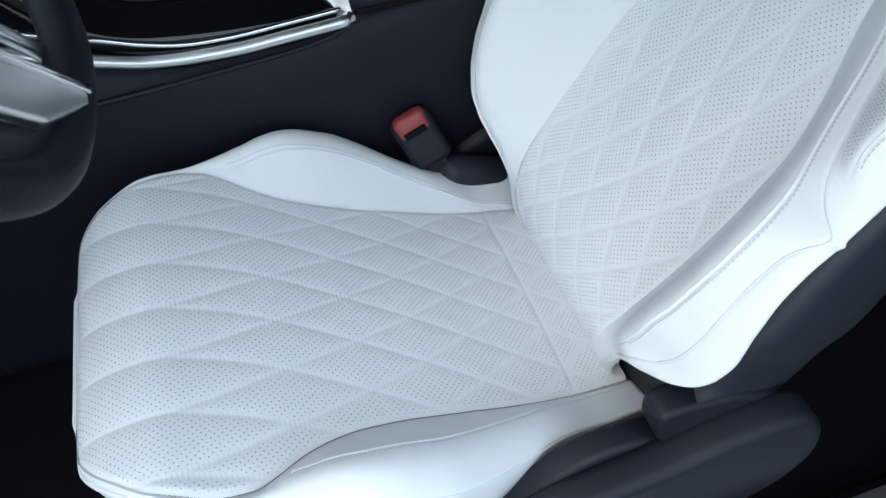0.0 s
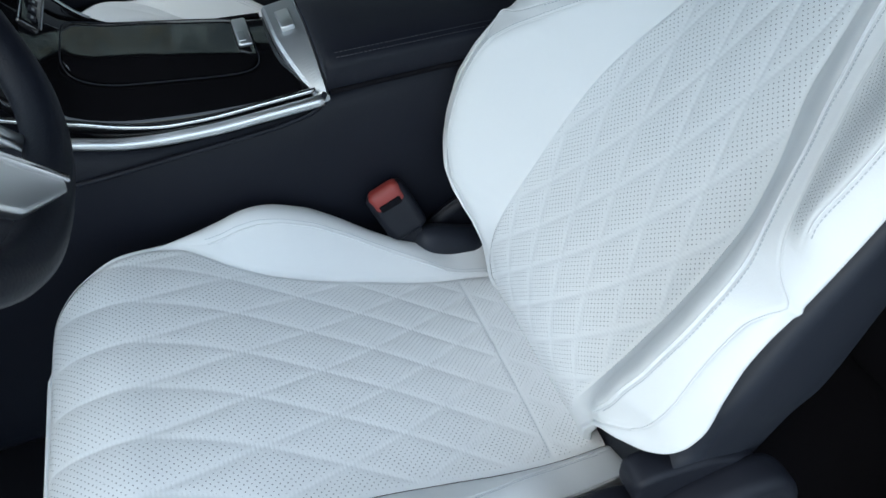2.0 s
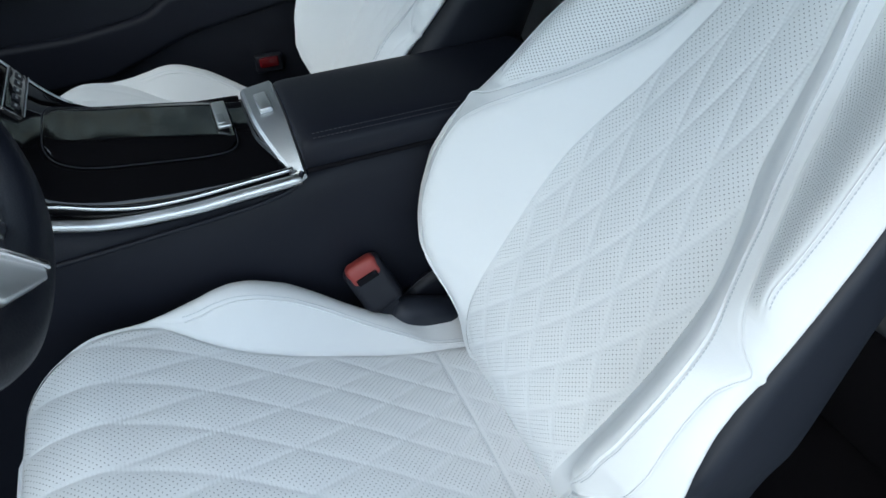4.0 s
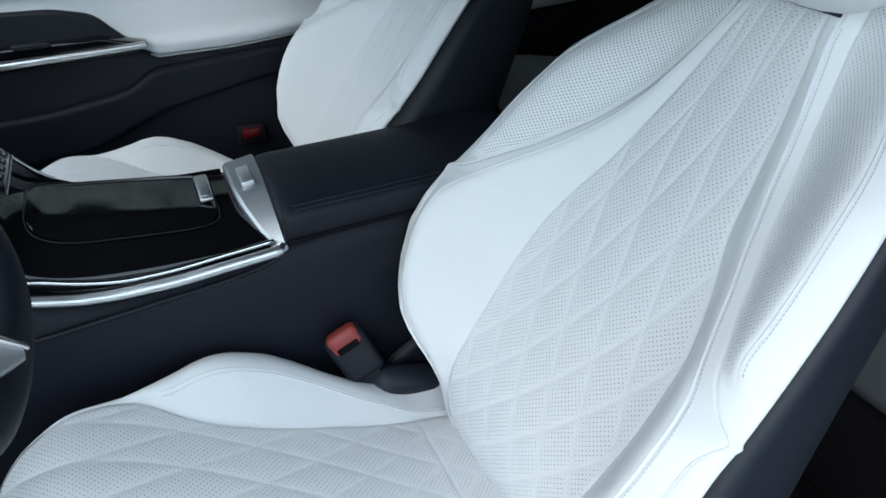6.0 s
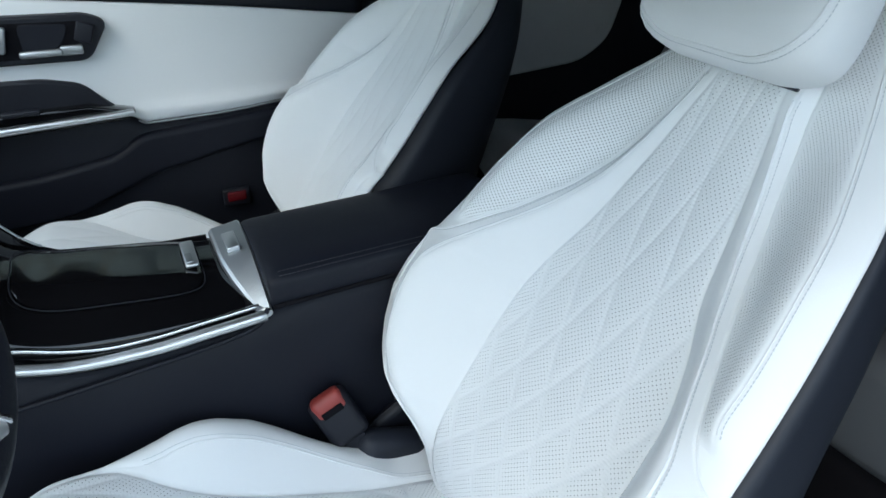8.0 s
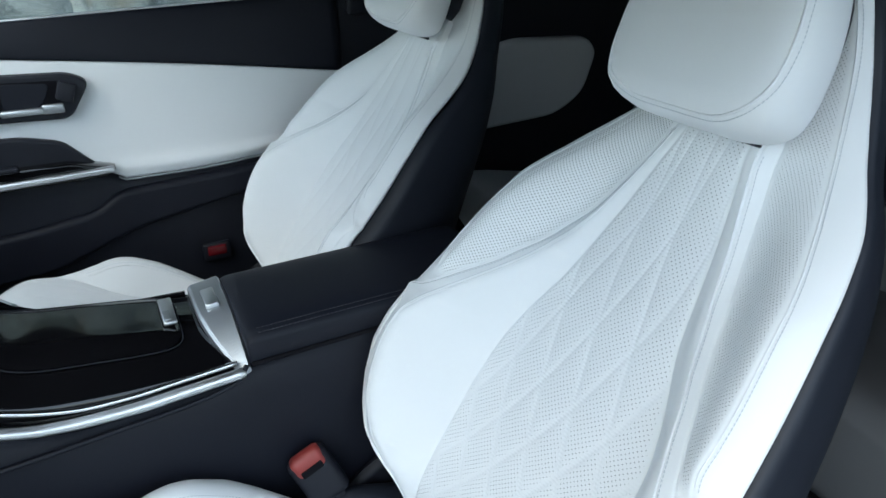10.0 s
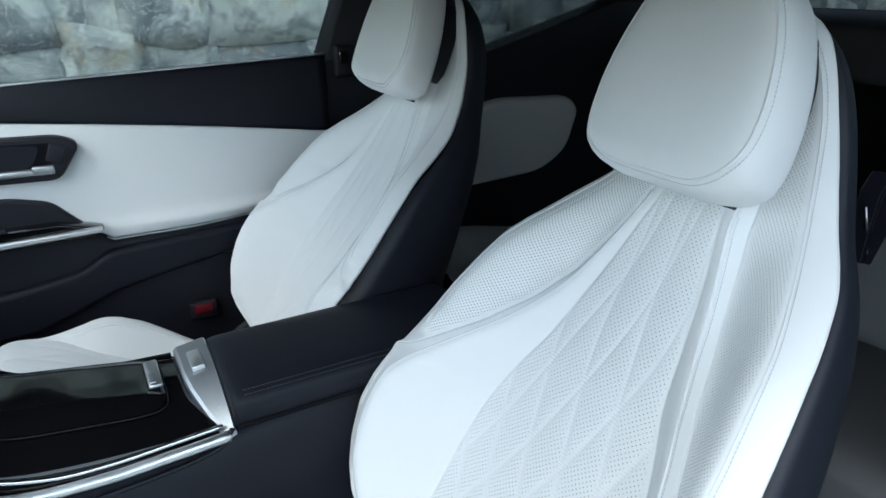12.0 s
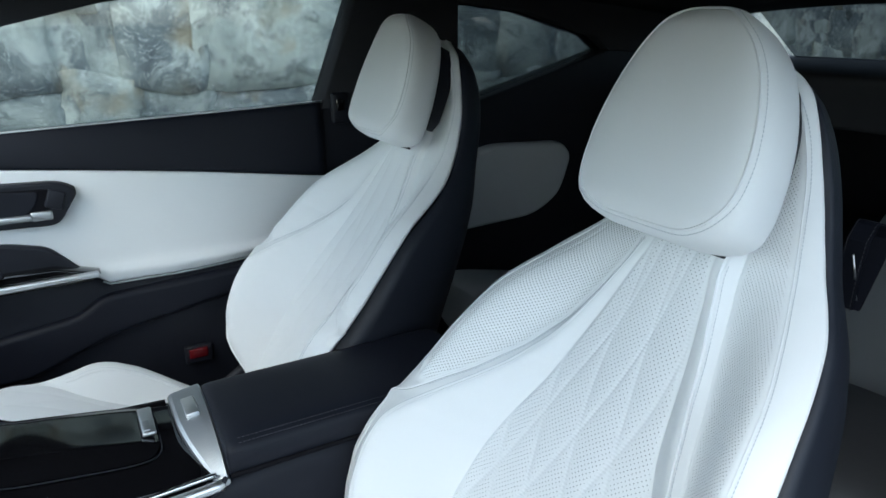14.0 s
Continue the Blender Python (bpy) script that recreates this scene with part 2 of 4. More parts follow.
def ring(cy, cz, hy, hz, power=4.0, count=28):
    """A rounded rectangle in the y-z plane."""
    a = np.linspace(0, 2 * math.pi, count, endpoint=False)
    c, s = np.cos(a), np.sin(a)
    return cy + hy * np.sign(c) * np.abs(c) ** (2 / power), cz + hz * np.sign(s) * np.abs(s) ** (2 / power)


def resample(pts, step):
    pts = np.array(pts, float)
    seg = np.r_[0, np.cumsum(np.linalg.norm(np.diff(pts, axis=0), axis=1))]
    n = max(2, int(seg[-1] / step) + 1)
    v = np.linspace(0, seg[-1], n)
    return np.stack([np.interp(v, seg, pts[:, k]) for k in range(3)], 1)


def tube(pts, radius, sides=8, flat=1.0, closed=False):
    """A cord along a line."""
    pts = np.array(pts, float)
    t = np.gradient(pts, axis=0) if not closed else (np.roll(pts, -1, 0) - np.roll(pts, 1, 0))
    t /= np.linalg.norm(t, axis=1)[:, None] + 1e-9
    up = np.array([0.3, 0.1, 1.0])
    out = []
    for p, d in zip(pts, t):
        b = np.cross(d, up)
        b /= np.linalg.norm(b) + 1e-9
        c = np.cross(b, d)
        out.append([p + radius * (math.cos(a) * b + flat * math.sin(a) * c) for a in np.linspace(0, 2 * math.pi, sides, endpoint=False)])
    if closed:
        out.append(out[0])
    return smooth(loft(out, caps=not closed))


def stitches(pts, pitch=0.0046, length=0.0030, width=0.0008, lift=None):
    """A row of short threads along a line."""
    p = resample(pts, pitch)
    verts, faces = [], []
    t = np.gradient(p, axis=0)
    t /= np.linalg.norm(t, axis=1)[:, None] + 1e-9
    lift = np.array((0, 0, 1.0)) if lift is None else np.array(lift, float)
    for q, d in zip(p, t):
        b = np.cross(d, lift)
        b /= np.linalg.norm(b) + 1e-9
        u = np.cross(b, d)
        k = len(verts)
        for sx in (-0.5, 0.5):
            for sy, sz in ((-1, -0.6), (1, -0.6), (1, 0.6), (-1, 0.6)):
                verts.append(q + d * sx * length + b * sy * width * 0.5 + u * sz * width * 0.6)
        faces += [(k, k + 1, k + 2, k + 3)[::-1], (k + 4, k + 5, k + 6, k + 7)]
        faces += [(k + a, k + (a + 1) % 4, k + 4 + (a + 1) % 4, k + 4 + a) for a in range(4)]
    me = bpy.data.meshes.new("stitches")
    me.from_pydata([tuple(v) for v in verts], [], faces)
    return me


def rbox(centre, size, bevel=0.004, turn=None, segments=3):
    """A box with rounded edges, as a bmesh."""
    bm = bmesh.new()
    bmesh.ops.create_cube(bm, size=1.0)
    bmesh.ops.scale(bm, vec=size, verts=bm.verts)
    bmesh.ops.bevel(bm, geom=bm.edges[:], offset=min(bevel, min(size) * 0.49), segments=segments, affect="EDGES", profile=0.5)
    if turn is not None:
        bmesh.ops.transform(bm, matrix=turn, verts=bm.verts)
    bmesh.ops.translate(bm, vec=centre, verts=bm.verts)
    for f in bm.faces:
        f.smooth = len(f.verts) < 20
    return bm


def prism(outline, y0, y1, bevel=0.003):
    """A plate whose outline lies in the x-z plane, from y0 to y1."""
    bm = bmesh.new()
    lo = [bm.verts.new((x, y0, z)) for x, z in outline]
    hi = [bm.verts.new((x, y1, z)) for x, z in outline]
    n = len(outline)
    bm.faces.new(lo)
    bm.faces.new(hi[::-1])
    for i in range(n):
        bm.faces.new((lo[i], hi[i], hi[(i + 1) % n], lo[(i + 1) % n]))
    bmesh.ops.recalc_face_normals(bm, faces=bm.faces)
    if bevel:
        rim = [e for e in bm.edges if abs(e.verts[0].co.y - e.verts[1].co.y) < 1e-6]
        bmesh.ops.bevel(bm, geom=rim, offset=bevel, segments=2 if bevel < 0.007 else 5, affect="EDGES", profile=0.5)
        for f in bm.faces:
            f.smooth = len(f.verts) <= 4
    return bm


def rounded(outline, radius, steps=5):
    """An outline in two dimensions with rounded corners."""
    out, n = [], len(outline)
    for i in range(n):
        a, b, c = (Vector(outline[(i + k) % n]) for k in (-1, 0, 1))
        r = min(radius, (a - b).length * 0.45, (c - b).length * 0.45)
        p, q = b + (a - b).normalized() * r, b + (c - b).normalized() * r
        for k in range(steps + 1):
            t = k / steps
            out.append(tuple(p * (1 - t) ** 2 + b * 2 * t * (1 - t) + q * t * t))
    return out


# ---- front seat ----
SO = np.array((0.205, 0.0, 0.50))
SA = np.array((0.447, 0.0, 0.894))
SN = np.array((-0.894, 0.0, 0.447))


def back_point(s, y, n):
    """From up-the-back, across and forward to the world."""
    s, y, n = np.broadcast_arrays(*(np.asarray(v, float) for v in (s, y, n)))
    return SO + s[..., None] * SA + n[..., None] * SN + y[..., None] * np.array((0, 1.0, 0))


# half widths (across) and heights (forward) of the backrest's lines, from the seat up
quilt_y = tab([(-.03, .118), (.06, .128), (.12, .140), (.18, .146), (.27, .149), (.33, .146), (.36, .142), (.39, .134), (.42, .124), (.45, .111), (.48, .099),
               (.54, .084), (.6, .070), (.66, .056), (.69, .048), (.75, .040), (.85, .028), (.945, .002)])
quilt_n = tab([(-.03, -.072), (.012, -.040), (.04, -.014), (.08, .006), (.12, .011), (.18, .005), (.24, -.003), (.3, -.009), (.36, -.016), (.42, -.022), (.48, -.028),
               (.54, -.036), (.6, -.043), (.66, -.046), (.69, -.047), (.75, -.056), (.85, -.058), (.945, -.044)])
ridge_y = tab([(-.03, .130), (.03, .140), (.058, .152), (.095, .166), (.122, .182), (.15, .200), (.18, .214), (.21, .222), (.24, .229), (.3, .234), (.33, .232), (.36, .222),
               (.39, .202), (.42, .181), (.45, .161), (.48, .141), (.51, .125), (.54, .110), (.6, .089), (.66, .069), (.69, .060), (.75, .052), (.85, .038), (.945, .004)])
ridge_n = tab([(-.03, -.074), (.03, -.020), (.058, -.004), (.095, .022), (.122, .050), (.15, .076), (.18, .091), (.21, .100), (.27, .104), (.3, .102), (.33, .096), (.36, .079),
               (.39, .058), (.42, .038), (.45, .018), (.48, .001), (.51, -.012), (.54, -.024), (.6, -.037), (.66, -.044), (.69, -.047), (.75, -.057), (.85, -.058), (.945, -.042)])
inner_y = tab([(-.03, .134), (.03, .144), (.058, .156), (.09, .172), (.122, .196), (.15, .220), (.17, .240), (.19, .252), (.21, .259), (.24, .263), (.3, .260), (.33, .259), (.348, .264),
               (.362, .270), (.375, .246), (.39, .228), (.42, .204), (.45, .181), (.48, .162), (.51, .143), (.54, .129), (.57, .115), (.6, .104), (.66, .085), (.69, .077), (.75, .066), (.85, .046), (.945, .005)])
inner_n = tab([(-.03, -.077), (.03, -.024), (.058, -.009), (.09, .019), (.122, .055), (.15, .077), (.18, .079), (.21, .088), (.27, .095), (.3, .093), (.33, .087), (.36, .076), (.375, .070),
               (.39, .064), (.42, .045), (.45, .023), (.48, .005), (.51, -.013), (.54, -.027), (.57, -.039), (.6, -.046), (.66, -.058), (.69, -.061), (.75, -.066), (.85, -.060), (.945, -.042)])
stitch_y = tab([(.36, .269), (.375, .256), (.40, .240), (.42, .232), (.45, .228), (.48, .224), (.51, .218), (.54, .211), (.57, .202), (.6, .189), (.63, .173), (.66, .156),
                (.69, .140), (.724, .124), (.766, .109), (.813, .095), (.852, .083), (.879, .071), (.903, .053), (.93, .020), (.945, .005)])
stitch_n = tab([(.36, .067), (.40, .063), (.42, .062), (.45, .053), (.48, .045), (.51, .036), (.54, .026), (.57, .012), (.6, -.006), (.63, -.024), (.66, -.042), (.69, -.056),
                (.724, -.067), (.766, -.070), (.813, -.066), (.852, -.054), (.879, -.045), (.903, -.039), (.945, -.038)])
back_outer = tab([(-.03, .138), (.03, .148), (.05, .158), (.07, .167), (.09, .180), (.11, .194), (.13, .210), (.15, .238), (.17, .266), (.19, .282), (.21, .289), (.23, .291), (.25, .290), (.3, .282), (.33, .278), (.36, .274),
                  (.42, .265), (.48, .256), (.54, .243), (.57, .235), (.6, .224), (.63, .210), (.66, .195), (.69, .175), (.72, .154), (.75, .137), (.78, .123), (.81, .110), (.84, .099), (.87, .088), (.9, .074), (.92, .054), (.935, .026), (.945, .008)])
back_outer_n = tab([(-.03, -.080), (.03, -.030), (.05, -.017), (.07, .002), (.09, .022), (.11, .046), (.13, .066), (.15, .074), (.19, .072), (.23, .074), (.27, .083), (.3, .083), (.33, .078), (.36, .066),
                    (.42, .046), (.48, .030), (.54, .011), (.57, 0), (.6, -.017), (.63, -.036), (.66, -.053), (.69, -.067), (.72, -.077), (.75, -.082), (.78, -.082), (.81, -.079), (.84, -.070), (.87, -.060), (.9, -.050), (.945, -.046)])
shell_half = tab([(-.03, .235), (.05, .262), (.2, .276), (.25, .283), (.33, .276), (.42, .263), (.48, .254), (.54, .241), (.6, .222), (.63, .208), (.66, .193), (.69, .174), (.72, .155), (.78, .128), (.84, .104), (.88, .086), (.91, .064), (.935, .030)])
shell_front = tab([(-.03, -.09), (.05, -.05), (.12, 0), (.2, .055), (.25, .074), (.33, .068), (.42, .038), (.48, .022), (.54, .003), (.6, -.029), (.66, -.067), (.72, -.086), (.78, -.089), (.84, -.078), (.9, -.058), (.935, -.052)])
shell_back = tab([(-.03, -.25), (.14, -.235), (.3, -.205), (.42, -.185), (.6, -.175), (.72, -.165), (.82, -.150), (.9, -.115), (.935, -.085)])
back_mid_n = quilt_n


def back_lines(S):
    """The five lines of one side of the backrest at each height: half width and reach forward."""
    q, r, m, o = quilt_y(S), ridge_y(S), inner_y(S), back_outer(S)
    r = np.maximum(r, q + 0.003)
    m = np.maximum(m, r + 0.003)
    o = np.maximum(o, m + 0.006)
    up = sm(0.385, 0.405, S)
    p = np.clip((m + 0.35 * (o - m)) * (1 - up) + stitch_y(S) * up, m + 0.002, o - 0.002)
    pn = (inner_n(S) + 0.35 * (back_outer_n(S) - inner_n(S)) + 0.002) * (1 - up) + stitch_n(S) * up
    return np.stack([q, r, m, p, o]), np.stack([quilt_n(S), ridge_n(S), inner_n(S), pn, back_outer_n(S)])


def back_height(S, y):
    """Reach forward of the leather at a height and a half width, rounded through the five lines."""
    Y, N = back_lines(S)
    d = (N[1:] - N[:-1]) / (Y[1:] - Y[:-1])
    k = np.zeros_like(N)
    for i in (1, 2, 3):
        same = d[i - 1] * d[i] > 0
        k[i] = np.where(same, 2 * d[i - 1] * d[i] / np.where(same, d[i - 1] + d[i], 1), 0)
    k[0], k[4] = d[0] * 0.55, d[3] * 1.2 - 0.15
    out = N[0] + 0 * y
    for i in range(4):
        t = (y - Y[i]) / (Y[i + 1] - Y[i])
        h = Y[i + 1] - Y[i]
        v = (N[i] * (1 + 2 * t) * (1 - t) ** 2 + k[i] * h * t * (1 - t) ** 2
             + N[i + 1] * t * t * (3 - 2 * t) + k[i + 1] * h * t * t * (t - 1))
        out = np.where((t >= 0) & (t <= 1), v, out)
    low = np.exp(-((y - Y[2]) / 0.0024) ** 2) + 0.4 * np.exp(-((y - Y[3] - 0.001) / 0.0022) ** 2) * sm(0.39, 0.41, S) + 0.6 * np.exp(-((y - Y[0]) / 0.003) ** 2)
    low = low + np.exp(-((y - Y[1] - 0.0022) / 0.0016) ** 2)
    return out - 0.0015 * low * sm(0.08, 0.14, S)


def lines_gap(value, pitch):
    """Distance to the nearest of evenly spaced lines."""
    return np.abs((value / pitch + 0.5) % 1.0 - 0.5) * pitch


def quilting(da, db, deep):
    """Height of padded diamonds from the distances to both sets of seams, and where the holes may be."""
    h = deep * (1 - np.exp(-(da / 0.009) ** 1.3)) * (1 - np.exp(-(db / 0.009) ** 1.3))
    groove = -0.0006 * (np.exp(-(da / 0.0014) ** 2) + np.exp(-(db / 0.0014) ** 2))
    near = np.minimum(da, db)
    return h + groove, sm(0.003, 0.0055, near) - np.exp(-(near / 0.0028) ** 2)


back_phase = tab([(-.03, -.262), (.05, -.190), (.1, -.145), (.15, -.107), (.21, -.068), (.245, -.049), (.275, -.0335), (.31, -.017), (.352, 0), (.395, .0145), (.437, .0275),
                  (.48, .039), (.53, .0505), (.6, .063), (.66, .070), (.7, .073), (.945, .080)])


def back_quilting(s, y):
    g = back_phase(s)
    ys = (y - 0.011) * (1 + 0.35 * sm(0.48, 0.68, s)) - 0.031
    slope = 0.88
    h, pf = quilting(lines_gap(ys - g, 0.062) * slope, lines_gap(ys + g, 0.062) * slope, 0.0017)
    return h * (1 - 0.35 * sm(0.54, 0.64, s)), pf


def build_seat(label):
    seat = thing("front_seat", (0.03, 0, 0.27), label, "car seat", "front seats")
    # backrest: quilted middle, bolsters, perforated shoulders
    S = np.linspace(-0.03, 0.942, 400)[:, None]
    lines, _ = back_lines(S)
    w, r, m, stitch_line, o = lines
    T = np.linspace(0, 1, 120)[None, :]
    y = (T * 2 - 1) * w
    h, pf = back_quilting(S, y)
    edge = sm(0, 0.006, w - np.abs(y))
    n = quilt_n(S) + h * edge - 0.0007 * (1 - edge)
    pf = pf * sm(0.002, 0.006, w - np.abs(y))
    rest = thing_part(seat, "backrest")
    part("quilted_panel", sheet(back_point(S + 0 * y, y, n), np.stack([y, S + 0 * y], -1), pf), perf_leather, rest, "white perforated leather quilted in diamonds")
    for side in (-1, 1):
        # the seam runs closer to the edge on the console side
        p = stitch_line + (0.5 * (o - stitch_line) * sm(0.40, 0.46, S) if side > 0 else 0)

        def strip(name, y0, y1, count, material, keep=None, clear=None, label=""):
            t = np.linspace(0, 1, count)[None, :]
            yy = y0 + (y1 - y0) * t
            P = back_point(S + 0 * yy, side * yy, back_height(S, yy))
            uv = np.stack([side * yy, S + 0 * yy], -1)
            if keep is not None:
                keep = np.repeat(keep[:, None], count - 1, 1)
            part(name, sheet(P, uv, None if clear is None else clear(yy), flip=side < 0, keep=keep), material, rest, label)

        def along(values, s0, s1, shift=0.0, lift=0.0):
            k = (S[:, 0] > s0) & (S[:, 0] < s1)
            yy = values[k] + shift
            return back_point(S[k, 0], side * yy[:, 0], back_height(S[k], yy)[:, 0] + lift)

        high = S[:-1, 0] > 0.392
        strip("side_bolster", w, r, 60, leather)
        strip("bolster_band", r, m, 40, leather)
        strip("shoulder_panel", m, p, 60, perf_fine if side > 0 else perf_soft, high,
              lambda yy: sm(0.004, 0.008, yy - m) * sm(0.0035, 0.007, p - yy) * sm(0.40, 0.41, S), "finely perforated white leather shoulder")
        strip("lower_bolster_edge", m, p, 24, leather, ~high)
        strip("shoulder_edge", p, o, 30, leather)
        # the edge rolls back to the shell
        t3 = np.linspace(0, 1, 10)[None, :]
        ye = o + 0.0015 * np.sin(t3 * math.pi) - 0.004 * t3 ** 2
        ne = back_height(S, o) - 0.009 * t3
        part("edge_roll", sheet(back_point(S + 0 * ye, side * ye, ne), flip=side < 0), leather, rest)
        # seams
        part("seam_cord", tube(resample(along(r, 0.15, 0.70), 0.006), 0.0011, 6), leather, rest)
        part("stitching", stitches(along(r, 0.16, 0.70, 0.006, 0.0004), lift=SN), thread, rest)
        part("seam_cord", tube(resample(along(m, 0.17, 0.70, 0.0015), 0.005), 0.0010, 6), leather, rest)
        part("seam_cord", tube(resample(along(p, 0.41, 0.93, 0.0025), 0.006), 0.0009, 6), leather, rest)
        part("stitching", stitches(along(p, 0.41, 0.93, 0.0065, 0.0004), lift=SN), thread, rest)
        if side > 0:
            part("stitching", stitches(along(m, 0.40, 0.70, -0.005, 0.0004), lift=SN), thread, rest)
    # dark shell behind
    rings = []
    for s in np.linspace(-0.02, 0.935, 70):
        ho, n0 = float(shell_half(s)), float(shell_front(s))
        n1 = min(float(shell_back(s)), n0 - 0.02)
        a = np.linspace(0, math.pi, 30)
        yy = ho * np.sign(np.cos(a)) * np.abs(np.cos(a)) ** 0.34
        nn = n0 + (n1 - n0) * np.abs(np.sin(a)) ** 0.75
        nf = min(float(back_mid_n(s)) - 0.022, n0 - 0.004)
        inner = max(min(ho - 0.035, float(back_outer(s)) - 0.03), 0.006)
        yy, nn = np.r_[yy, -inner, inner], np.r_[nn, max(nf, n1 + 0.004), max(nf, n1 + 0.004)]
        rings.append(back_point(s, yy, nn))
    part("back_shell", smooth(loft(rings)), shell_mat, seat, "dark grey plastic back shell")
    build_headrest(seat)
    build_cushion(seat)
    build_seat_base(seat)
    return seat


def thing_part(parent, name):
    """A part that only gathers its pieces: a thin foam core mesh under them."""
    rings = []
    for s in np.linspace(0.0, 0.89, 40):
        ho = max(float(quilt_y(s)) - 0.01, 0.01)
        n0 = float(quilt_n(s)) - 0.014
        y, n = ring(0, n0 - 0.012, ho, 0.012, 4, 16)
        rings.append(back_point(s, y, n))
    return part(name, smooth(loft(rings)), leather, parent)


head_half = tab([(0, .064), (.004, .086), (.012, .105), (.03, .1195), (.06, .1245), (.09, .1235), (.125, .118), (.165, .105), (.2, .087), (.23, .060), (.245, .038), (.252, .012)])
HEAD_S, HEAD_L = 0.700, 0.252


def head_face(v, y):
    """Forward reach of the headrest's front skin."""
    end = np.minimum(v, HEAD_L - v)
    roll = 1 - np.sqrt(np.maximum(0, 1 - (1 - np.clip(end / 0.032, 0, 1)) ** 2))
    k = np.clip(np.abs(y) / head_half(v), 0, 1)
    return 0.054 + 0.11 * v - 0.046 + (0.046 - 0.038 * roll) * (1 - k ** 8) ** (1 / 3.6) - 0.004 * k ** 2


def build_headrest(seat):
    """Cushion-shaped head restraint, wider at its foot, with a seam round its front face."""
    V = np.r_[0, 0.002, 0.006, 0.012, np.linspace(0.022, 0.228, 28), 0.238, 0.245, 0.249, 0.252]
    rings = []
    for v in V:
        hw = float(head_half(v))
        end = min(v, HEAD_L - v)
        q = np.sin(np.linspace(-1, 1, 45) * math.pi / 2) * 0.9999
        yf = hw * q
        nf = head_face(np.full(45, v), yf)
        yb = yf[::-1][2:-2]
        back = 2 * (0.054 + 0.11 * v - 0.046) - head_face(np.full(41, v), yb)
        nb = np.minimum(back - 0.006 * (1 - np.abs(yb / hw)) ** 2 * min(1, end / 0.03), head_face(np.full(41, v), yb))
        rings.append(back_point(HEAD_S + v, np.r_[yf, yb], np.r_[nf, nb]))
    head = part("headrest", smooth(loft(rings)), leather, seat, "plain white leather headrest")
    loop = []
    for t in np.linspace(0, 2 * math.pi, 200, endpoint=False):
        c, s = math.cos(t), math.sin(t)
        v = 0.126 + 0.117 * (abs(s) ** 0.5) * (1 if s > 0 else -1)
        hw = float(head_half(v)) * 0.91
        loop.append((v, hw * (abs(c) ** 0.33) * (1 if c > 0 else -1)))
    loop = np.array(loop)
    pts = back_point(HEAD_S + loop[:, 0], loop[:, 1], head_face(loop[:, 0], loop[:, 1]) + 0.0004)
    part("seam_cord", tube(pts, 0.0015, 6, closed=True), leather, head)
    v2, y2 = 0.126 + (loop[:, 0] - 0.126) * 1.03, loop[:, 1] * 1.045
    out = back_point(HEAD_S + v2, y2, head_face(v2, y2) + 0.0006)
    part("stitching", stitches(np.r_[out, out[:1]], lift=SN), thread, head)
    # black carrier between headrest and backrest
    rings = []
    for v in np.linspace(0.055, 0.218, 24):
        e = min(v - 0.05, 0.223 - v)
        rear = 0.054 + 0.11 * v - 0.080
        y, n = ring(0, (rear - 0.062) / 2, float(head_half(v)) * 0.74 * min(1.0, 0.8 + e * 8), (rear + 0.062) / 2, 6, 28)
        rings.append(back_point(HEAD_S + v, y, n))
    part("carrier", smooth(loft(rings)), dark_plastic, head, "black plastic carrier")
    # dark cord at the headrest's foot, standing in for its shadow line
    ys = np.linspace(-0.075, 0.05, 20)
    part("slot_trim", tube(back_point(np.full(20, HEAD_S + 0.006), ys, np.full(20, -0.024)), 0.0025, 8), dark_plastic, head)


cush_z = tab([(-.330, .622), (-.322, .637), (-.31, .648), (-.285, .659), (-.25, .663), (-.2, .651), (-.15, .635), (-.12, .623), (-.06, .596), (0, .569), (.06, .544), (.12, .519), (.18, .500), (.21, .494), (.27, .482)])
cush_quilt = tab([(-.330, .088), (-.320, .140), (-.28, .183), (-.243, .205), (-.19, .220), (-.17, .219), (-.15, .210), (-.12, .191), (-.09, .178), (-.06, .170), (0, .164), (.15, .162), (.21, .161), (.27, .157)])
cush_crest = tab([(-.330, .090), (-.320, .142), (-.28, .185), (-.243, .208), (-.19, .223), (-.17, .223), (-.15, .218), (-.13, .213), (-.09, .216), (-.06, .219), (0, .218), (.03, .213), (.09, .197), (.15, .180), (.21, .168), (.27, .164)])
cush_outer = tab([(-.330, .094), (-.320, .146), (-.28, .189), (-.243, .213), (-.19, .232), (-.17, .239), (-.11, .258), (-.04, .271), (0, .271), (.03, .265), (.09, .243), (.15, .222), (.21, .213), (.27, .208)])
cush_rise = tab([(-.330, 0), (-.2, 0), (-.17, .002), (-.15, .006), (-.12, .020), (-.09, .039), (-.06, .051), (-.03, .056), (0, .055), (.03, .050), (.09, .036), (.15, .022), (.21, .004), (.27, .002)])
cush_drop = tab([(-.330, .008), (-.2, .009), (-.15, .004), (-.09, .010), (0, .008), (.06, .007), (.12, .001), (.18, -.012), (.27, -.022)])
cush_phase = tab([(-.330, -.064), (-.24, -.064), (-.2, -.057), (-.12, -.032), (-.04, 0), (.03, .032), (.09, .064), (.145, .096), (.195, .128), (.24, .160), (.27, .18)])


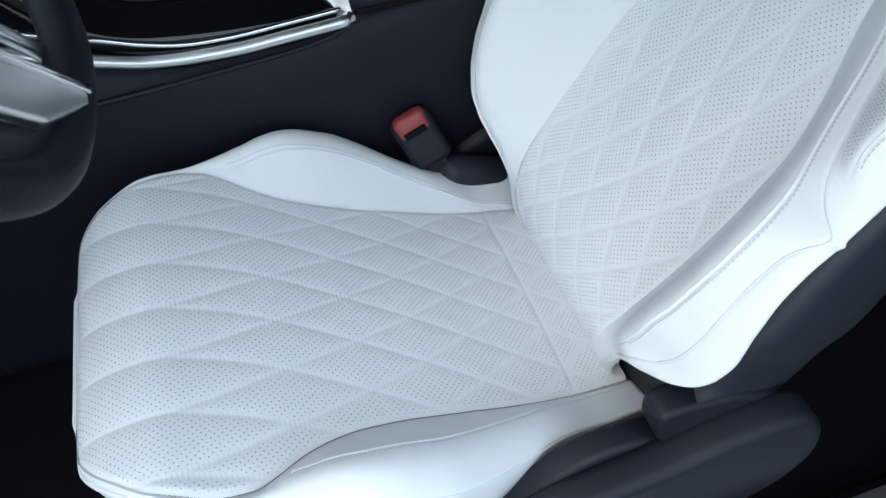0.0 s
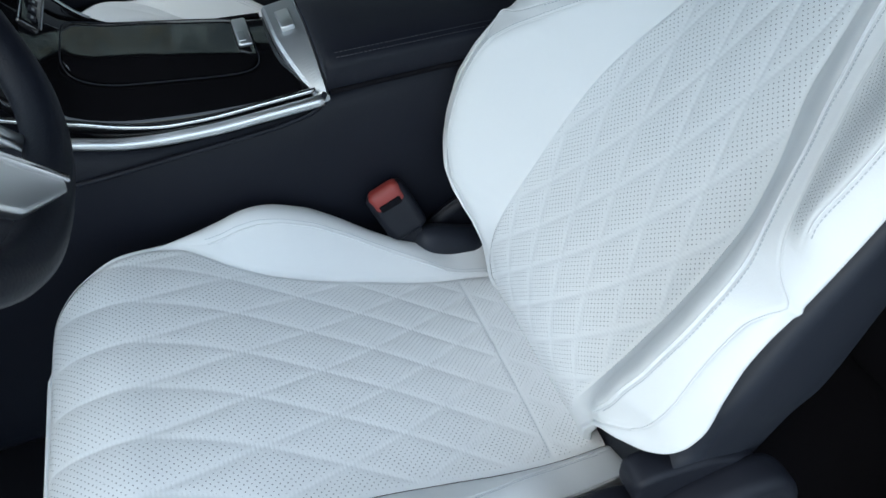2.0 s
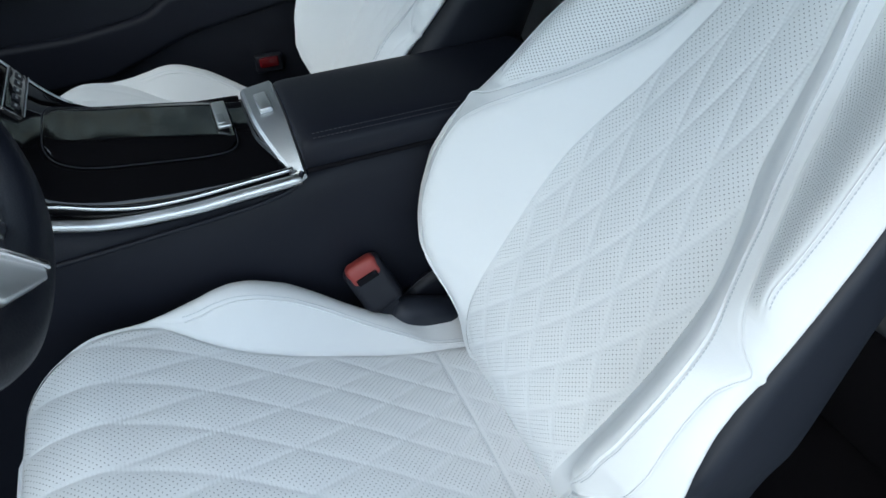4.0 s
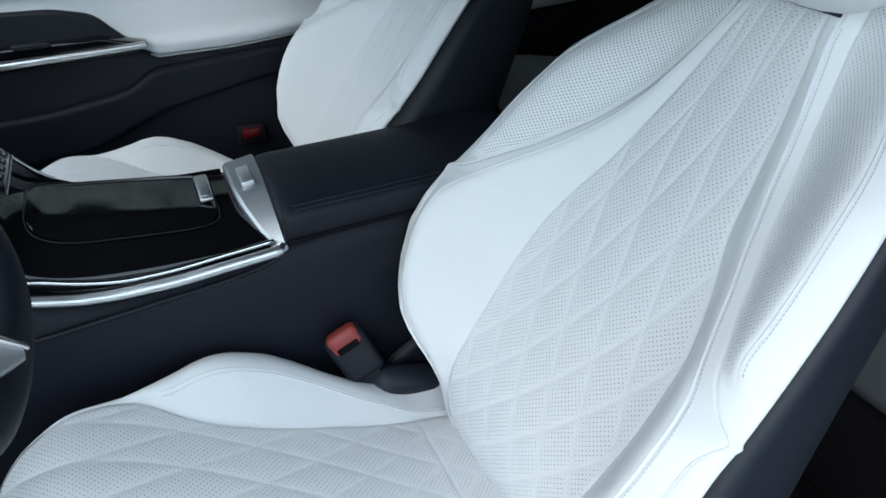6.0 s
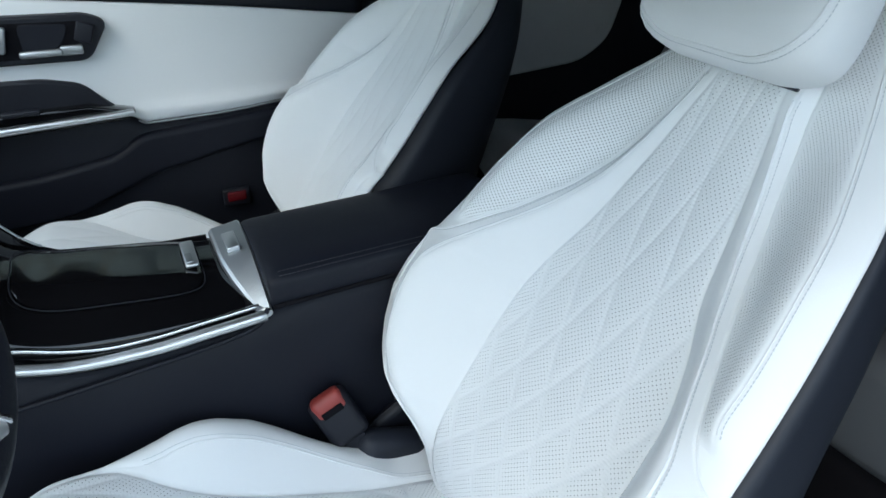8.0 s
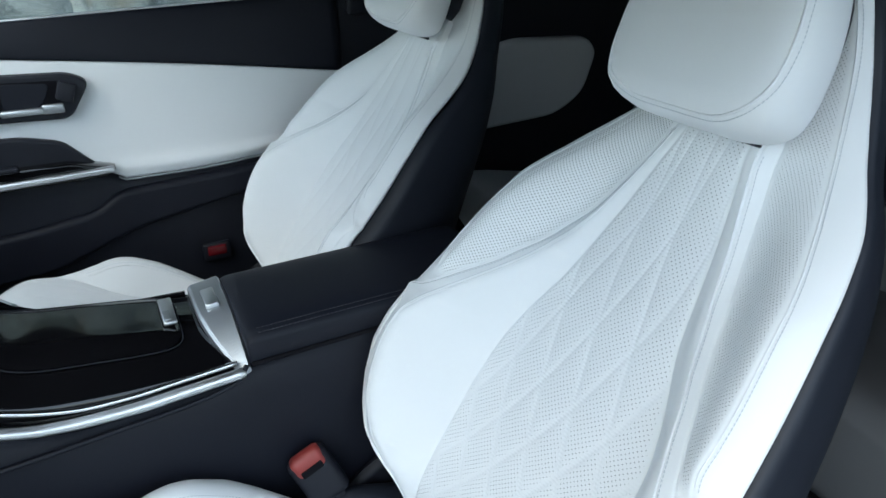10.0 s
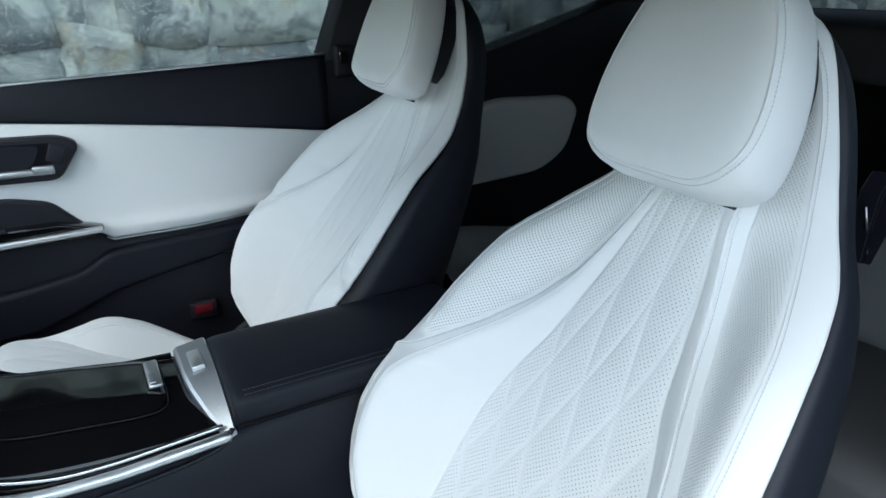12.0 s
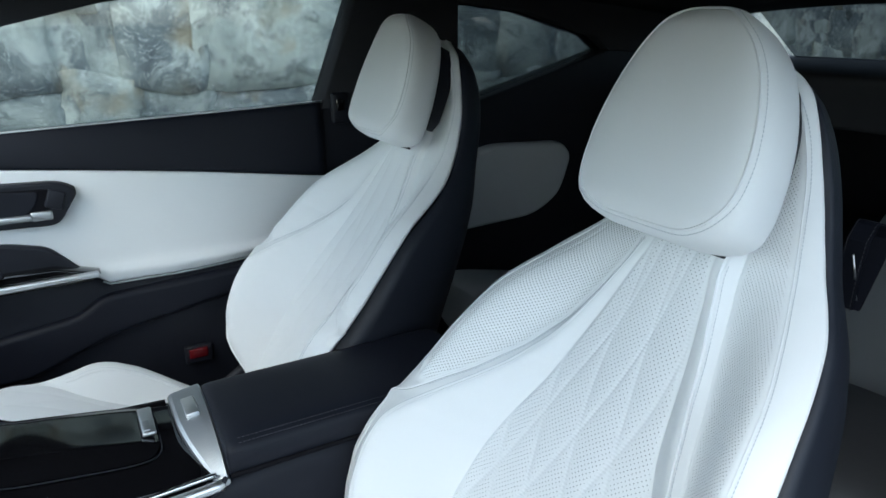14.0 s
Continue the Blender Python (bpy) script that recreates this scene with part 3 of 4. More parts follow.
def build_cushion(seat):
    u = np.linspace(0, 1, 250)
    X = (0.27 - 0.600 * (1 - (1 - u) ** 1.15))[:, None]
    X = np.clip(X, -0.330, 0.27)
    w, c, o = cush_quilt(X), cush_crest(X), cush_outer(X)
    c, o = np.maximum(c, w + 0.001), np.maximum(o, c + 0.002)
    z, rise, g = cush_z(X), cush_rise(X), cush_phase(X)
    T = np.linspace(-1, 1, 170)[None, :]
    y = T * w
    slope = np.maximum(0.35, 1 / np.sqrt(1 + np.gradient(g[:, 0], X[:, 0])[:, None] ** 2))
    h, pf = quilting(lines_gap(y - g, 0.064) * slope, lines_gap(y + g, 0.064) * slope, 0.0019)
    cross = np.abs(X - 0.197)
    h = h * (1 - np.exp(-(cross / 0.006) ** 2)) * (1 - 0.5 * sm(0.19, 0.205, X)) - 0.0012 * np.exp(-(cross / 0.0016) ** 2)
    edge = sm(0, 0.008, w - np.abs(y)) * sm(-0.330, -0.317, X)
    crown = 0.006 * (1 - T ** 2) * sm(-0.3, -0.1, X)
    pf = pf * sm(0.003, 0.008, w - np.abs(y)) * sm(0.003, 0.005, cross)
    P = np.stack([X + 0 * y, y, z + crown + h * edge - 0.002 * (1 - edge)], -1)
    # front lip
    lip = []
    for k, (dx, dz) in enumerate(((-.003, -.006), (-.005, -.03), (-.003, -.09))):
        row = P[-1].copy()
        row[:, 0] += dx
        row[:, 2] += dz
        lip.append(row)
    P = np.concatenate([P, np.array(lip)])
    uvx = np.r_[X[:, 0], [-.33, -.35, -.40]]
    uv = np.stack([P[..., 1], np.repeat(uvx[:, None], P.shape[1], 1)], -1)
    pf = np.concatenate([pf, np.zeros((3, P.shape[1]))])
    cush = part("cushion", sheet(P, uv, pf, flip=True), perf_leather, seat, "white perforated leather seat cushion quilted in diamonds")
    cx = np.full(80, 0.197)
    cy = np.linspace(-0.146, 0.146, 80)
    part("stitching", stitches(np.stack([cx - 0.003, cy, cush_z(cx - 0.003) + 0.0078 - 0.006 * (cy / 0.15) ** 2], -1)), thread, cush)
    for side in (-1, 1):
        t = np.linspace(0, 1, 40)[None, :]
        rise, drop = cush_rise(X), cush_drop(X)
        yb = w + (c - w) * t
        zb = z + rise * (t ** 1.25) + 0.10 * rise * np.sin(t * math.pi) - 0.0035 * np.exp(-(t * (c - w) / 0.003) ** 2) * sm(-.31, -.2, X)
        to = t[:, 1:]
        yo = c + (o - c) * to
        swell = 0.012 * sm(-.205, -.12, X) * (1 - 0.25 * sm(-.09, 0, X)) * (1 - 0.5 * sm(.1, .2, X))
        zo = z + rise - drop * to ** 2 + swell * np.sin(to * math.pi) ** 0.8 - 0.001 * np.exp(-(to * (o - c) / 0.003) ** 2)
        down = np.linspace(0.1, 1, 6)[None, :]
        yd = o - 0.012 * down ** 2 + 0.003 * np.sin(down * math.pi)
        zd = (z + rise - drop) * (1 - down) + (0.44 + 0.09 * sm(0.1, -0.25, X)) * down
        yy, zz = np.concatenate([yb, yo, yd], 1), np.concatenate([zb, zo, zd], 1)
        Q = np.stack([X + 0 * yy, side * yy, zz], -1)
        tail = Q[:1].repeat(3, 0)
        tail[0, :, 2], tail[0, :, 0] = 0.43, tail[0, :, 0] + 0.016
        tail[1, :, 2], tail[1, :, 0] = tail[1, :, 2] * 0.6 + 0.172, tail[1, :, 0] + 0.015
        tail[2, :, 2], tail[2, :, 0] = tail[2, :, 2] - 0.005, tail[2, :, 0] + 0.009
        Q = np.concatenate([tail, Q])
        part("bolster", sheet(Q, flip=side > 0), leather, cush)
        k = np.where((X[:, 0] > -0.135) & (X[:, 0] < 0.25))[0]

        def on_bolster(shift):
            f = shift / (o - c)[k, 0]
            zs = (z + rise)[k, 0] - drop[k, 0] * f ** 2 + swell[k, 0] * np.sin(f * math.pi) ** 0.8
            return np.stack([X[k, 0], side * (c[k, 0] + shift), zs + 0.0006], -1)

        part("seam_cord", tube(resample(on_bolster(0.0), 0.006), 0.0011, 6), leather, cush)
        part("stitching", stitches(on_bolster(0.005)), thread, cush)
        part("seam_cord", tube(resample(np.stack([X[k, 0], side * (o[k, 0] + 0.0005), (z + rise - drop)[k, 0] - 0.003], -1), 0.006), 0.0011, 6), leather, cush)
    k = np.where(X[:, 0] < -0.17)[0]
    rim = np.stack([X[k, 0], o[k, 0] + 0.001, z[k, 0] - 0.009], -1)
    other = rim[::-1].copy()
    other[:, 1] *= -1
    lipmid = np.stack([np.full(9, -0.3335), np.linspace(0.08, -0.08, 9), np.full(9, 0.6145)], -1)
    part("piping", tube(resample(np.r_[rim, lipmid, other], 0.008), 0.003, 8), leather, cush)


def build_seat_base(seat):
    """Dark side covers, recliner cover, rails and feet."""
    for side in (-1, 1):
        y0 = side * 0.262
        if side < 0:
            line = rounded([(-.22, .44), (-.05, .455), (.073, .508), (.103, .543), (.132, .568), (.169, .580), (.215, .576), (.26, .55), (.28, .47), (.27, .36), (-.2, .38)], 0.02)
            part("side_cover", prism(line, -0.272, -0.240, 0.008), dark_plastic, seat, "dark plastic side cover")
        else:
            line = rounded([(-.24, .50), (-.05, .52), (.16, .49), (.28, .47), (.27, .37), (-.2, .40)], 0.03)
            part("side_cover", prism(line, 0.235, 0.270, 0.008), dark_plastic, seat, "dark plastic side cover")
        if side < 0:
            line = rounded([(.214, .600), (.213, .632), (.237, .636), (.305, .623), (.372, .585), (.36, .54), (.255, .520), (.233, .555)], 0.012)
            part("recliner_cap", prism(line, -0.276, -0.240, 0.007), dark_plastic, seat, "dark recliner cap")
            line = rounded([(.02, .50), (.118, .560), (.181, .570), (.232, .578), (.273, .594), (.337, .603), (.380, .592), (.42, .540), (.44, .47), (.42, .40), (.34, .345), (.1, .36), (0, .42)], 0.03)
            part("recliner_cover", prism(line, -0.312, -0.268, 0.014), dark_plastic, seat, "dark rounded recliner cover")
        else:
            line = rounded([(.20, .545), (.26, .575), (.36, .555), (.445, .50), (.455, .45), (.40, .40), (.27, .385), (.16, .40), (.12, .46)], 0.035)
            part("recliner_cover", prism(line, y0 - 0.01, y0 + 0.016, 0.014), dark_plastic, seat, "dark rounded recliner cover")
        rail = rbox((0.04, side * 0.19, 0.285), (0.62, 0.04, 0.03), 0.005)
        part("rail", rail, dark_plastic, seat)
        part("foot", rbox((-0.15, side * 0.19, 0.35), (0.08, 0.03, 0.11), 0.006), dark_plastic, seat)
        part("foot", rbox((0.18, side * 0.19, 0.35), (0.08, 0.03, 0.11), 0.006), dark_plastic, seat)
    part("pan", rbox((-0.02, 0, 0.43), (0.50, 0.47, 0.08), 0.02), dark_plastic, seat)
    neck = rbox((0.275, 0, 0.40), (0.06, 0.34, 0.10), 0.02)
    part("lower_trim", neck, dark, seat)


driver = build_seat("white quilted leather front seat with dark shell beside the open door")
passenger = copy_thing(driver, pose(0.03, 0.765, 0.27))
for piece in passenger.children_recursive:
    # the passenger's middle panels are plain leather
    if piece.name.startswith(("quilted_panel", "cushion", "shoulder_panel")):
        piece.data = piece.data.copy()
        piece.data.materials[0] = leather
tagged(passenger, "white leather front seat with dark shell beside the closed door")


# ---- centre console ----
def build_console():
    con = thing("centre_console", (0.05, 0.39, 0.25), "dark leather centre console with lacquered front and silver trim", "console")
    # side walls
    top = tab([(-.75, 1.0), (-.5, .93), (-.35, .83), (-.25, .775), (-.15, .755), (0, .76), (.06, .775), (.2, .79), (.55, .78)])
    rings = []
    for x in np.r_[np.linspace(-.75, .05, 28), np.linspace(.07, .55, 14)]:
        y, z = ring(0.39, 0.25, 0.108, 0.0, 6, 36)
        y2, z2 = ring(0.39, (0.24 + float(top(x))) / 2, 0.108, (float(top(x)) - 0.24) / 2, 8, 36)
        y2 = 0.39 + (y2 - 0.39) * (1 + 0.10 * np.clip((0.62 - z2) / 0.4, 0, 1))
        rings.append(np.stack([np.full(36, x), y2, z2], -1))
    part("body", smooth(loft(rings)), dark, con, "dark leather side panel")
    # armrest
    rings = []
    for x in np.r_[0.066, 0.069, 0.075, np.linspace(0.086, 0.46, 16), 0.468, 0.474]:
        e = min(x - 0.063, 0.478 - x)
        k = math.sqrt(max(0.05, 1 - (1 - min(1, e / 0.02)) ** 2))
        y, z = ring(0.387, 0.800, 0.098 + 0.006 * k, 0.018 + 0.012 * k, 5, 40)
        rings.append(np.stack([np.full(40, x), y, z + 0.012 * (x - 0.07) + 0.004 * np.cos((y - 0.387) / 0.1 * 1.5)], -1))
    arm = part("armrest", smooth(loft(rings)), dark, con, "dark leather armrest with double stitching")
    for off in (0.0, 0.008):
        xs = np.linspace(0.085, 0.46, 30)
        part("stitching", stitches(np.stack([xs, np.full(30, 0.290 + off), 0.8262 + 0.012 * (xs - 0.07) + 0.34 * off], -1), 0.006, 0.004), grey_thread, arm)
    xs = np.linspace(0.068, 0.50, 30)
    part("gap", tube(np.stack([xs, np.full(30, 0.2825), 0.784 + 0.02 * (xs - 0.07)], -1), 0.0035, 8), carpet, arm)
    # black lacquer deck that sweeps up towards the dash
    deck = tab([(-.7, 1.12), (-.5, 1.02), (-.36, .955), (-.30, .885), (-.265, .842), (-.235, .815), (-.17, .797), (-.08, .789), (.05, .786)])

    def lean(x, y):
        return 0.026 * sm(0.300, 0.385, np.asarray(y)) * (1 - 0.65 * sm(-0.15, 0.045, np.asarray(x)))

    rings = []
    for x in np.linspace(-.7, .045, 40):
        zt = float(deck(x))
        y = np.array([0.298, 0.300, 0.312, 0.322, 0.332, 0.39, 0.445, 0.475, 0.487, 0.489, 0.489, 0.298])
        z = zt + np.array([-0.012, -0.006, -0.001, 0.001, 0.002, 0.005, 0.007, 0.009, 0.007, 0.002, -0.05, -0.05])
        z = z + lean(x, y) * np.array([1] * 10 + [0, 0])
        rings.append(np.stack([np.full(12, x), y, z], -1))
    part("lacquer_deck", smooth(loft(rings)), piano, con, "glossy black lacquer")
    # raised lid with a rounded outline
    rows, cols = 30, 24
    xs = np.linspace(-0.237, -0.008, rows)[:, None]
    ts = np.linspace(-1, 1, cols)[None, :]
    hw = 0.068 * (1 - np.abs((xs + 0.1225) / 0.117) ** 8) ** 0.25
    yy = 0.414 + ts * hw
    edge = np.maximum(np.abs(ts), np.abs((xs + 0.1225) / 0.1145))
    zz = deck(xs) + 0.0075 + 0.036 * (yy - 0.39) + 0.0015 * (1 - sm(0.8, 1.0, edge)) - 0.001 * sm(0.97, 1.0, edge) + lean(xs, yy)
    part("lid", sheet(np.stack([xs + 0 * yy, yy, zz], -1)), piano, con, "glossy black storage lid")
    a = np.linspace(0, 2 * math.pi, 90, endpoint=False)
    lx = -0.1225 + 0.117 * np.sign(np.cos(a)) * np.abs(np.cos(a)) ** 0.3
    ts = np.sign(np.sin(a)) * np.abs(np.sin(a)) ** 0.3
    ly = 0.414 + 0.070 * ts
    lz = deck(lx) + 0.0060 + 0.036 * (ly - 0.39) + lean(lx, ly)
    part("lid_gap", tube(np.stack([lx, ly, lz], -1), 0.0009, 6, closed=True), dark_plastic, con)
    turn = Matrix.Rotation(radians(4), 4, "X")
    catch = part("catch", rbox((-0.018, 0.424, 0.8165), (0.019, 0.068, 0.007), 0.0028, turn), brushed, con, "silver lid catch")
    part("finger_dip", rbox((-0.0205, 0.408, 0.8194), (0.010, 0.024, 0.002), 0.0009, turn), soft_silver, catch)
    # silver crossbar with a button
    rows = []
    for t in np.linspace(0, 1, 48):
        y = 0.285 + 0.207 * t
        wdt = 0.015 + 0.032 * math.sin(min(1.0, t / 0.6) * math.pi / 2)
        z = 0.780 + 0.048 * math.sin(min(1, t * 1.5) * math.pi / 2) + 0.002 * t - 0.010 * max(0, t - 0.93) / 0.07
        x1 = 0.066
        x0 = x1 - wdt
        dp = 0.008 + 0.012 * t
        rows.append([(x0, y, z - dp - 0.008), (x0, y, z - 0.010), (x0 + 0.004, y, z - 0.0062), (x1 - 0.003, y, z), (x1, y, z - 0.003), (x1, y, z - dp)])
    part("crossbar", loft(rows), soft_silver, con, "satin silver crossbar")
    part("button", rbox((0.042, 0.418, 0.8262), (0.019, 0.052, 0.008), 0.0022, Matrix.Rotation(radians(-7.5), 4, "Y")), satin, con, "chrome push button")
    # trim strips along the edge facing the driver
    low = tab([(-.7, 1.0), (-.5, .90), (-.36, .835), (-.28, .803), (-.234, .789), (-.19, .778), (-.14, .773), (-.09, .772), (-.02, .776), (.057, .781)])
    xs = np.linspace(-.7, .057, 80)
    rings = []
    for x in xs:
        z = float(low(x))
        y, zz = ring(0.2835, z - 0.007, 0.0075, 0.0075, 2.2, 20)
        rings.append(np.stack([np.full(20, x), y, zz], -1))
    part("trim_strip", smooth(loft(rings)), satin, con, "satin silver trim strip")
    rings = []
    for x in np.linspace(-.7, .05, 80):
        z = float(low(x)) + 0.004 + 0.012 * float(sm(-.12, -.25, x))
        y, zz = ring(0.2945, z, 0.0035, 0.0035, 2.5, 12)
        rings.append(np.stack([np.full(12, x), y, zz], -1))
    part("trim_strip", smooth(loft(rings)), chrome, con, "thin chrome trim strip")
    brim = tab([(-.42, 1.11), (-.30, .966), (-.273, .924), (-.25, .891), (-.224, .859), (-.205, .843), (-.17, .827), (-.1, .815), (.02, .809)])
    rings = []
    for x in np.linspace(-.40, .015, 50):
        zr, zd = float(brim(x)), float(deck(x)) - 0.02
        rings.append([(x, 0.485, zd), (x, 0.492, zd), (x, 0.493, zr - 0.003), (x, 0.491, zr), (x, 0.487, zr), (x, 0.485, zr - 0.003)])
    part("far_rim", loft(rings), piano, con, "glossy black raised rim")
    line = [(x, 0.489, float(brim(x)) + 0.0004) for x in np.linspace(-.40, -.205, 30)]
    part("rim_line", tube(line, 0.0022, 6), soft_silver, con, "thin silver edge line")
    # leather edge under the strip
    fold = tab([(-.6, .715), (-.248, .730), (-.114, .740), (-.02, .748), (.03, .757), (.05, .766), (.060, .785)])
    edge = [(x, 0.2815, float(fold(x))) for x in np.linspace(-.6, .06, 60)]
    part("leather_fold", tube(edge, 0.0035, 8), dark, con)
    # switch bar below the display
    bar = thing_bar(con)
    return con


def thing_bar(con):
    """Switch bar across the foot of the deck's rise: glossy, with a thin silver frame and small symbols."""
    turn = Matrix.Rotation(radians(50), 4, "Y")
    c0 = Vector((-0.250, 0.402, 0.908))
    bar = part("switch_bar", rbox(c0, (0.026, 0.118, 0.010), 0.004, turn), piano, con, "glossy black switch bar")
    for sx in (-1, 1):
        part("frame_line", rbox(c0 + turn @ Vector((sx * 0.0125, 0, 0.0046)), (0.0012, 0.114, 0.0016), 0.0006, turn), soft_silver, bar, "thin silver frame")
    for k in range(5):
        c = c0 + turn @ Vector((0.001, (k - 2) * 0.021, 0.0050))
        part("switch", rbox(c, (0.010, 0.013, 0.002), 0.0009, turn), dark_plastic, bar)
        part("symbol", rbox(c + turn @ Vector((0, 0, 0.0011)), (0.003, 0.006, 0.0005), 0.0002, turn), soft_silver, bar, "pale switch symbol")
    return bar


build_console()


def build_buckle():
    b = thing("belt_buckle", (0.13, 0.245, 0.50), "dark belt buckle with red release button beside the seat", "seat belt buckle")
    turn = Matrix.Rotation(radians(-24), 4, "Y") @ Matrix.Rotation(radians(-20), 4, "X")
    c = Vector((0.132, 0.246, 0.588))
    body = part("housing", rbox(c, (0.063, 0.032, 0.086), 0.013, turn, 5), dark_plastic, b)
    part("release_button", rbox(c + turn @ Vector((0, -0.004, 0.029)), (0.051, 0.029, 0.034), 0.010, turn, 5), red_plastic, b, "red release button")
    part("slot", rbox(c + turn @ Vector((0.0, -0.0195, 0.020)), (0.034, 0.005, 0.010), 0.0015, turn), carpet, b)
    part("mark", rbox(c + turn @ Vector((0.008, -0.0135, -0.024)), (0.008, 0.001, 0.008), 0.0004, turn), grey_thread, b)
    part("strap", rbox(c + turn @ Vector((0, 0, -0.075)), (0.036, 0.010, 0.09), 0.003, turn), dark, b)
    return b


build_buckle()
cover = thing("seat_side_trim", (0.19, 0.225, 0.46), "dark grey plastic trim between seat and console", "trim")
part("body", rbox((0.20, 0.225, 0.50), (0.12, 0.05, 0.09), 0.024, Matrix.Rotation(radians(20), 4, "Y")), shell_mat, cover)


# ---- steering wheel ----
def build_wheel():
    tilt = radians(24)
    centre = Vector((-0.280, 0.0, 1.080))
    turn = Matrix.Translation(centre) @ Matrix.Rotation(-tilt, 4, "Y")
    wheel = thing("steering_wheel", centre, "dark leather steering wheel with satin silver lower spoke", "steering wheel")
    a = np.linspace(0, 2 * math.pi, 96, endpoint=False)
    pts = []
    for t in a:
        y, z = 0.188 * math.cos(t), 0.188 * math.sin(t)
        if z < 0:
            z = -((abs(z) + 1e-4) ** -7 + 0.184 ** -7) ** (-1 / 7)
        pts.append(turn @ Vector((0, y, z)))
    part("rim", tube([tuple(p) for p in pts], 0.0185, 14, closed=True), dark, wheel, "dark leather rim")
    hub = rbox((0, 0, 0), (0.05, 0.15, 0.13), 0.03)
    bmesh.ops.transform(hub, matrix=turn @ Matrix.Translation((-0.015, 0, 0)), verts=hub.verts)
    part("hub", hub, dark_plastic, wheel)
    def plate(outline, x0, x1, bevel):
        """A plate in the wheel's plane."""
        bm = bmesh.new()
        lo, hi = ([bm.verts.new((x, y, z)) for y, z in outline] for x in (x0, x1))
        bm.faces.new(lo)
        bm.faces.new(hi[::-1])
        for i in range(len(lo)):
            bm.faces.new((lo[i], hi[i], hi[(i + 1) % len(lo)], lo[(i + 1) % len(lo)]))
        bmesh.ops.recalc_face_normals(bm, faces=bm.faces)
        bmesh.ops.bevel(bm, geom=bm.edges[:], offset=bevel, segments=3, affect="EDGES", profile=0.5)
        bmesh.ops.transform(bm, matrix=turn, verts=bm.verts)
        for f in bm.faces:
            f.smooth = True
        return bm

    part("lower_spoke", plate([(-.080, -.055), (-.009, -.166), (-.021, -.169), (-.081, -.134), (-.130, -.060)], 0.008, 0.020, 0.004), satin, wheel, "satin silver spoke")
    part("spoke_line", plate([(-.070, -.055), (-.004, -.165), (-.011, -.168), (-.077, -.055)], 0.012, 0.023, 0.002), chrome, wheel, "chrome line")
    part("spoke_line", plate([(.018, -.070), (.066, -.160), (.054, -.166), (.004, -.070)], -0.016, -0.006, 0.003), satin, wheel, "satin silver spoke")
    part("spoke_cover", rbox((-0.262, -0.020, 0.940), (0.11, 0.075, 0.030), 0.012, Matrix.Rotation(radians(24), 4, "Y")), dark_plastic, wheel)
    for side in (-1, 1):
        sp = rbox((0, 0, 0), (0.020, 0.10, 0.030), 0.008)
        bmesh.ops.transform(sp, matrix=turn @ Matrix.Translation((-0.01, side * 0.120, 0.0)), verts=sp.verts)
        part("side_spoke", sp, dark_plastic, wheel)
    col = bmesh.new()
    bmesh.ops.create_cone(col, cap_ends=True, segments=24, radius1=0.05, radius2=0.045, depth=0.30)
    bmesh.ops.transform(col, matrix=turn @ Matrix.Translation((-0.18, 0, 0)) @ Matrix.Rotation(radians(90), 4, "Y"), verts=col.verts)
    part("column", col, dark_plastic, wheel)


build_wheel()


# ---- dash ----
dash = thing("dashboard", (-0.75, 0.38, 0.25), "dark dashboard ahead of the front seats", "dashboard")
rings = []
for y in np.linspace(-0.33, 1.13, 20):
    x = np.array([-1.15, -0.80, -0.70, -0.66, -0.66, -0.72, -0.95, -1.15])
    z = np.array([1.06, 1.08, 1.05, 1.00, 0.86, 0.62, 0.40, 0.40])
    rings.append(np.stack([x, np.full(8, y), z], -1))
part("body", smooth(loft(rings)), dark, dash)
part("silver_line", rbox((-0.655, 0.38, 0.93), (0.012, 1.40, 0.012), 0.004), satin, dash)


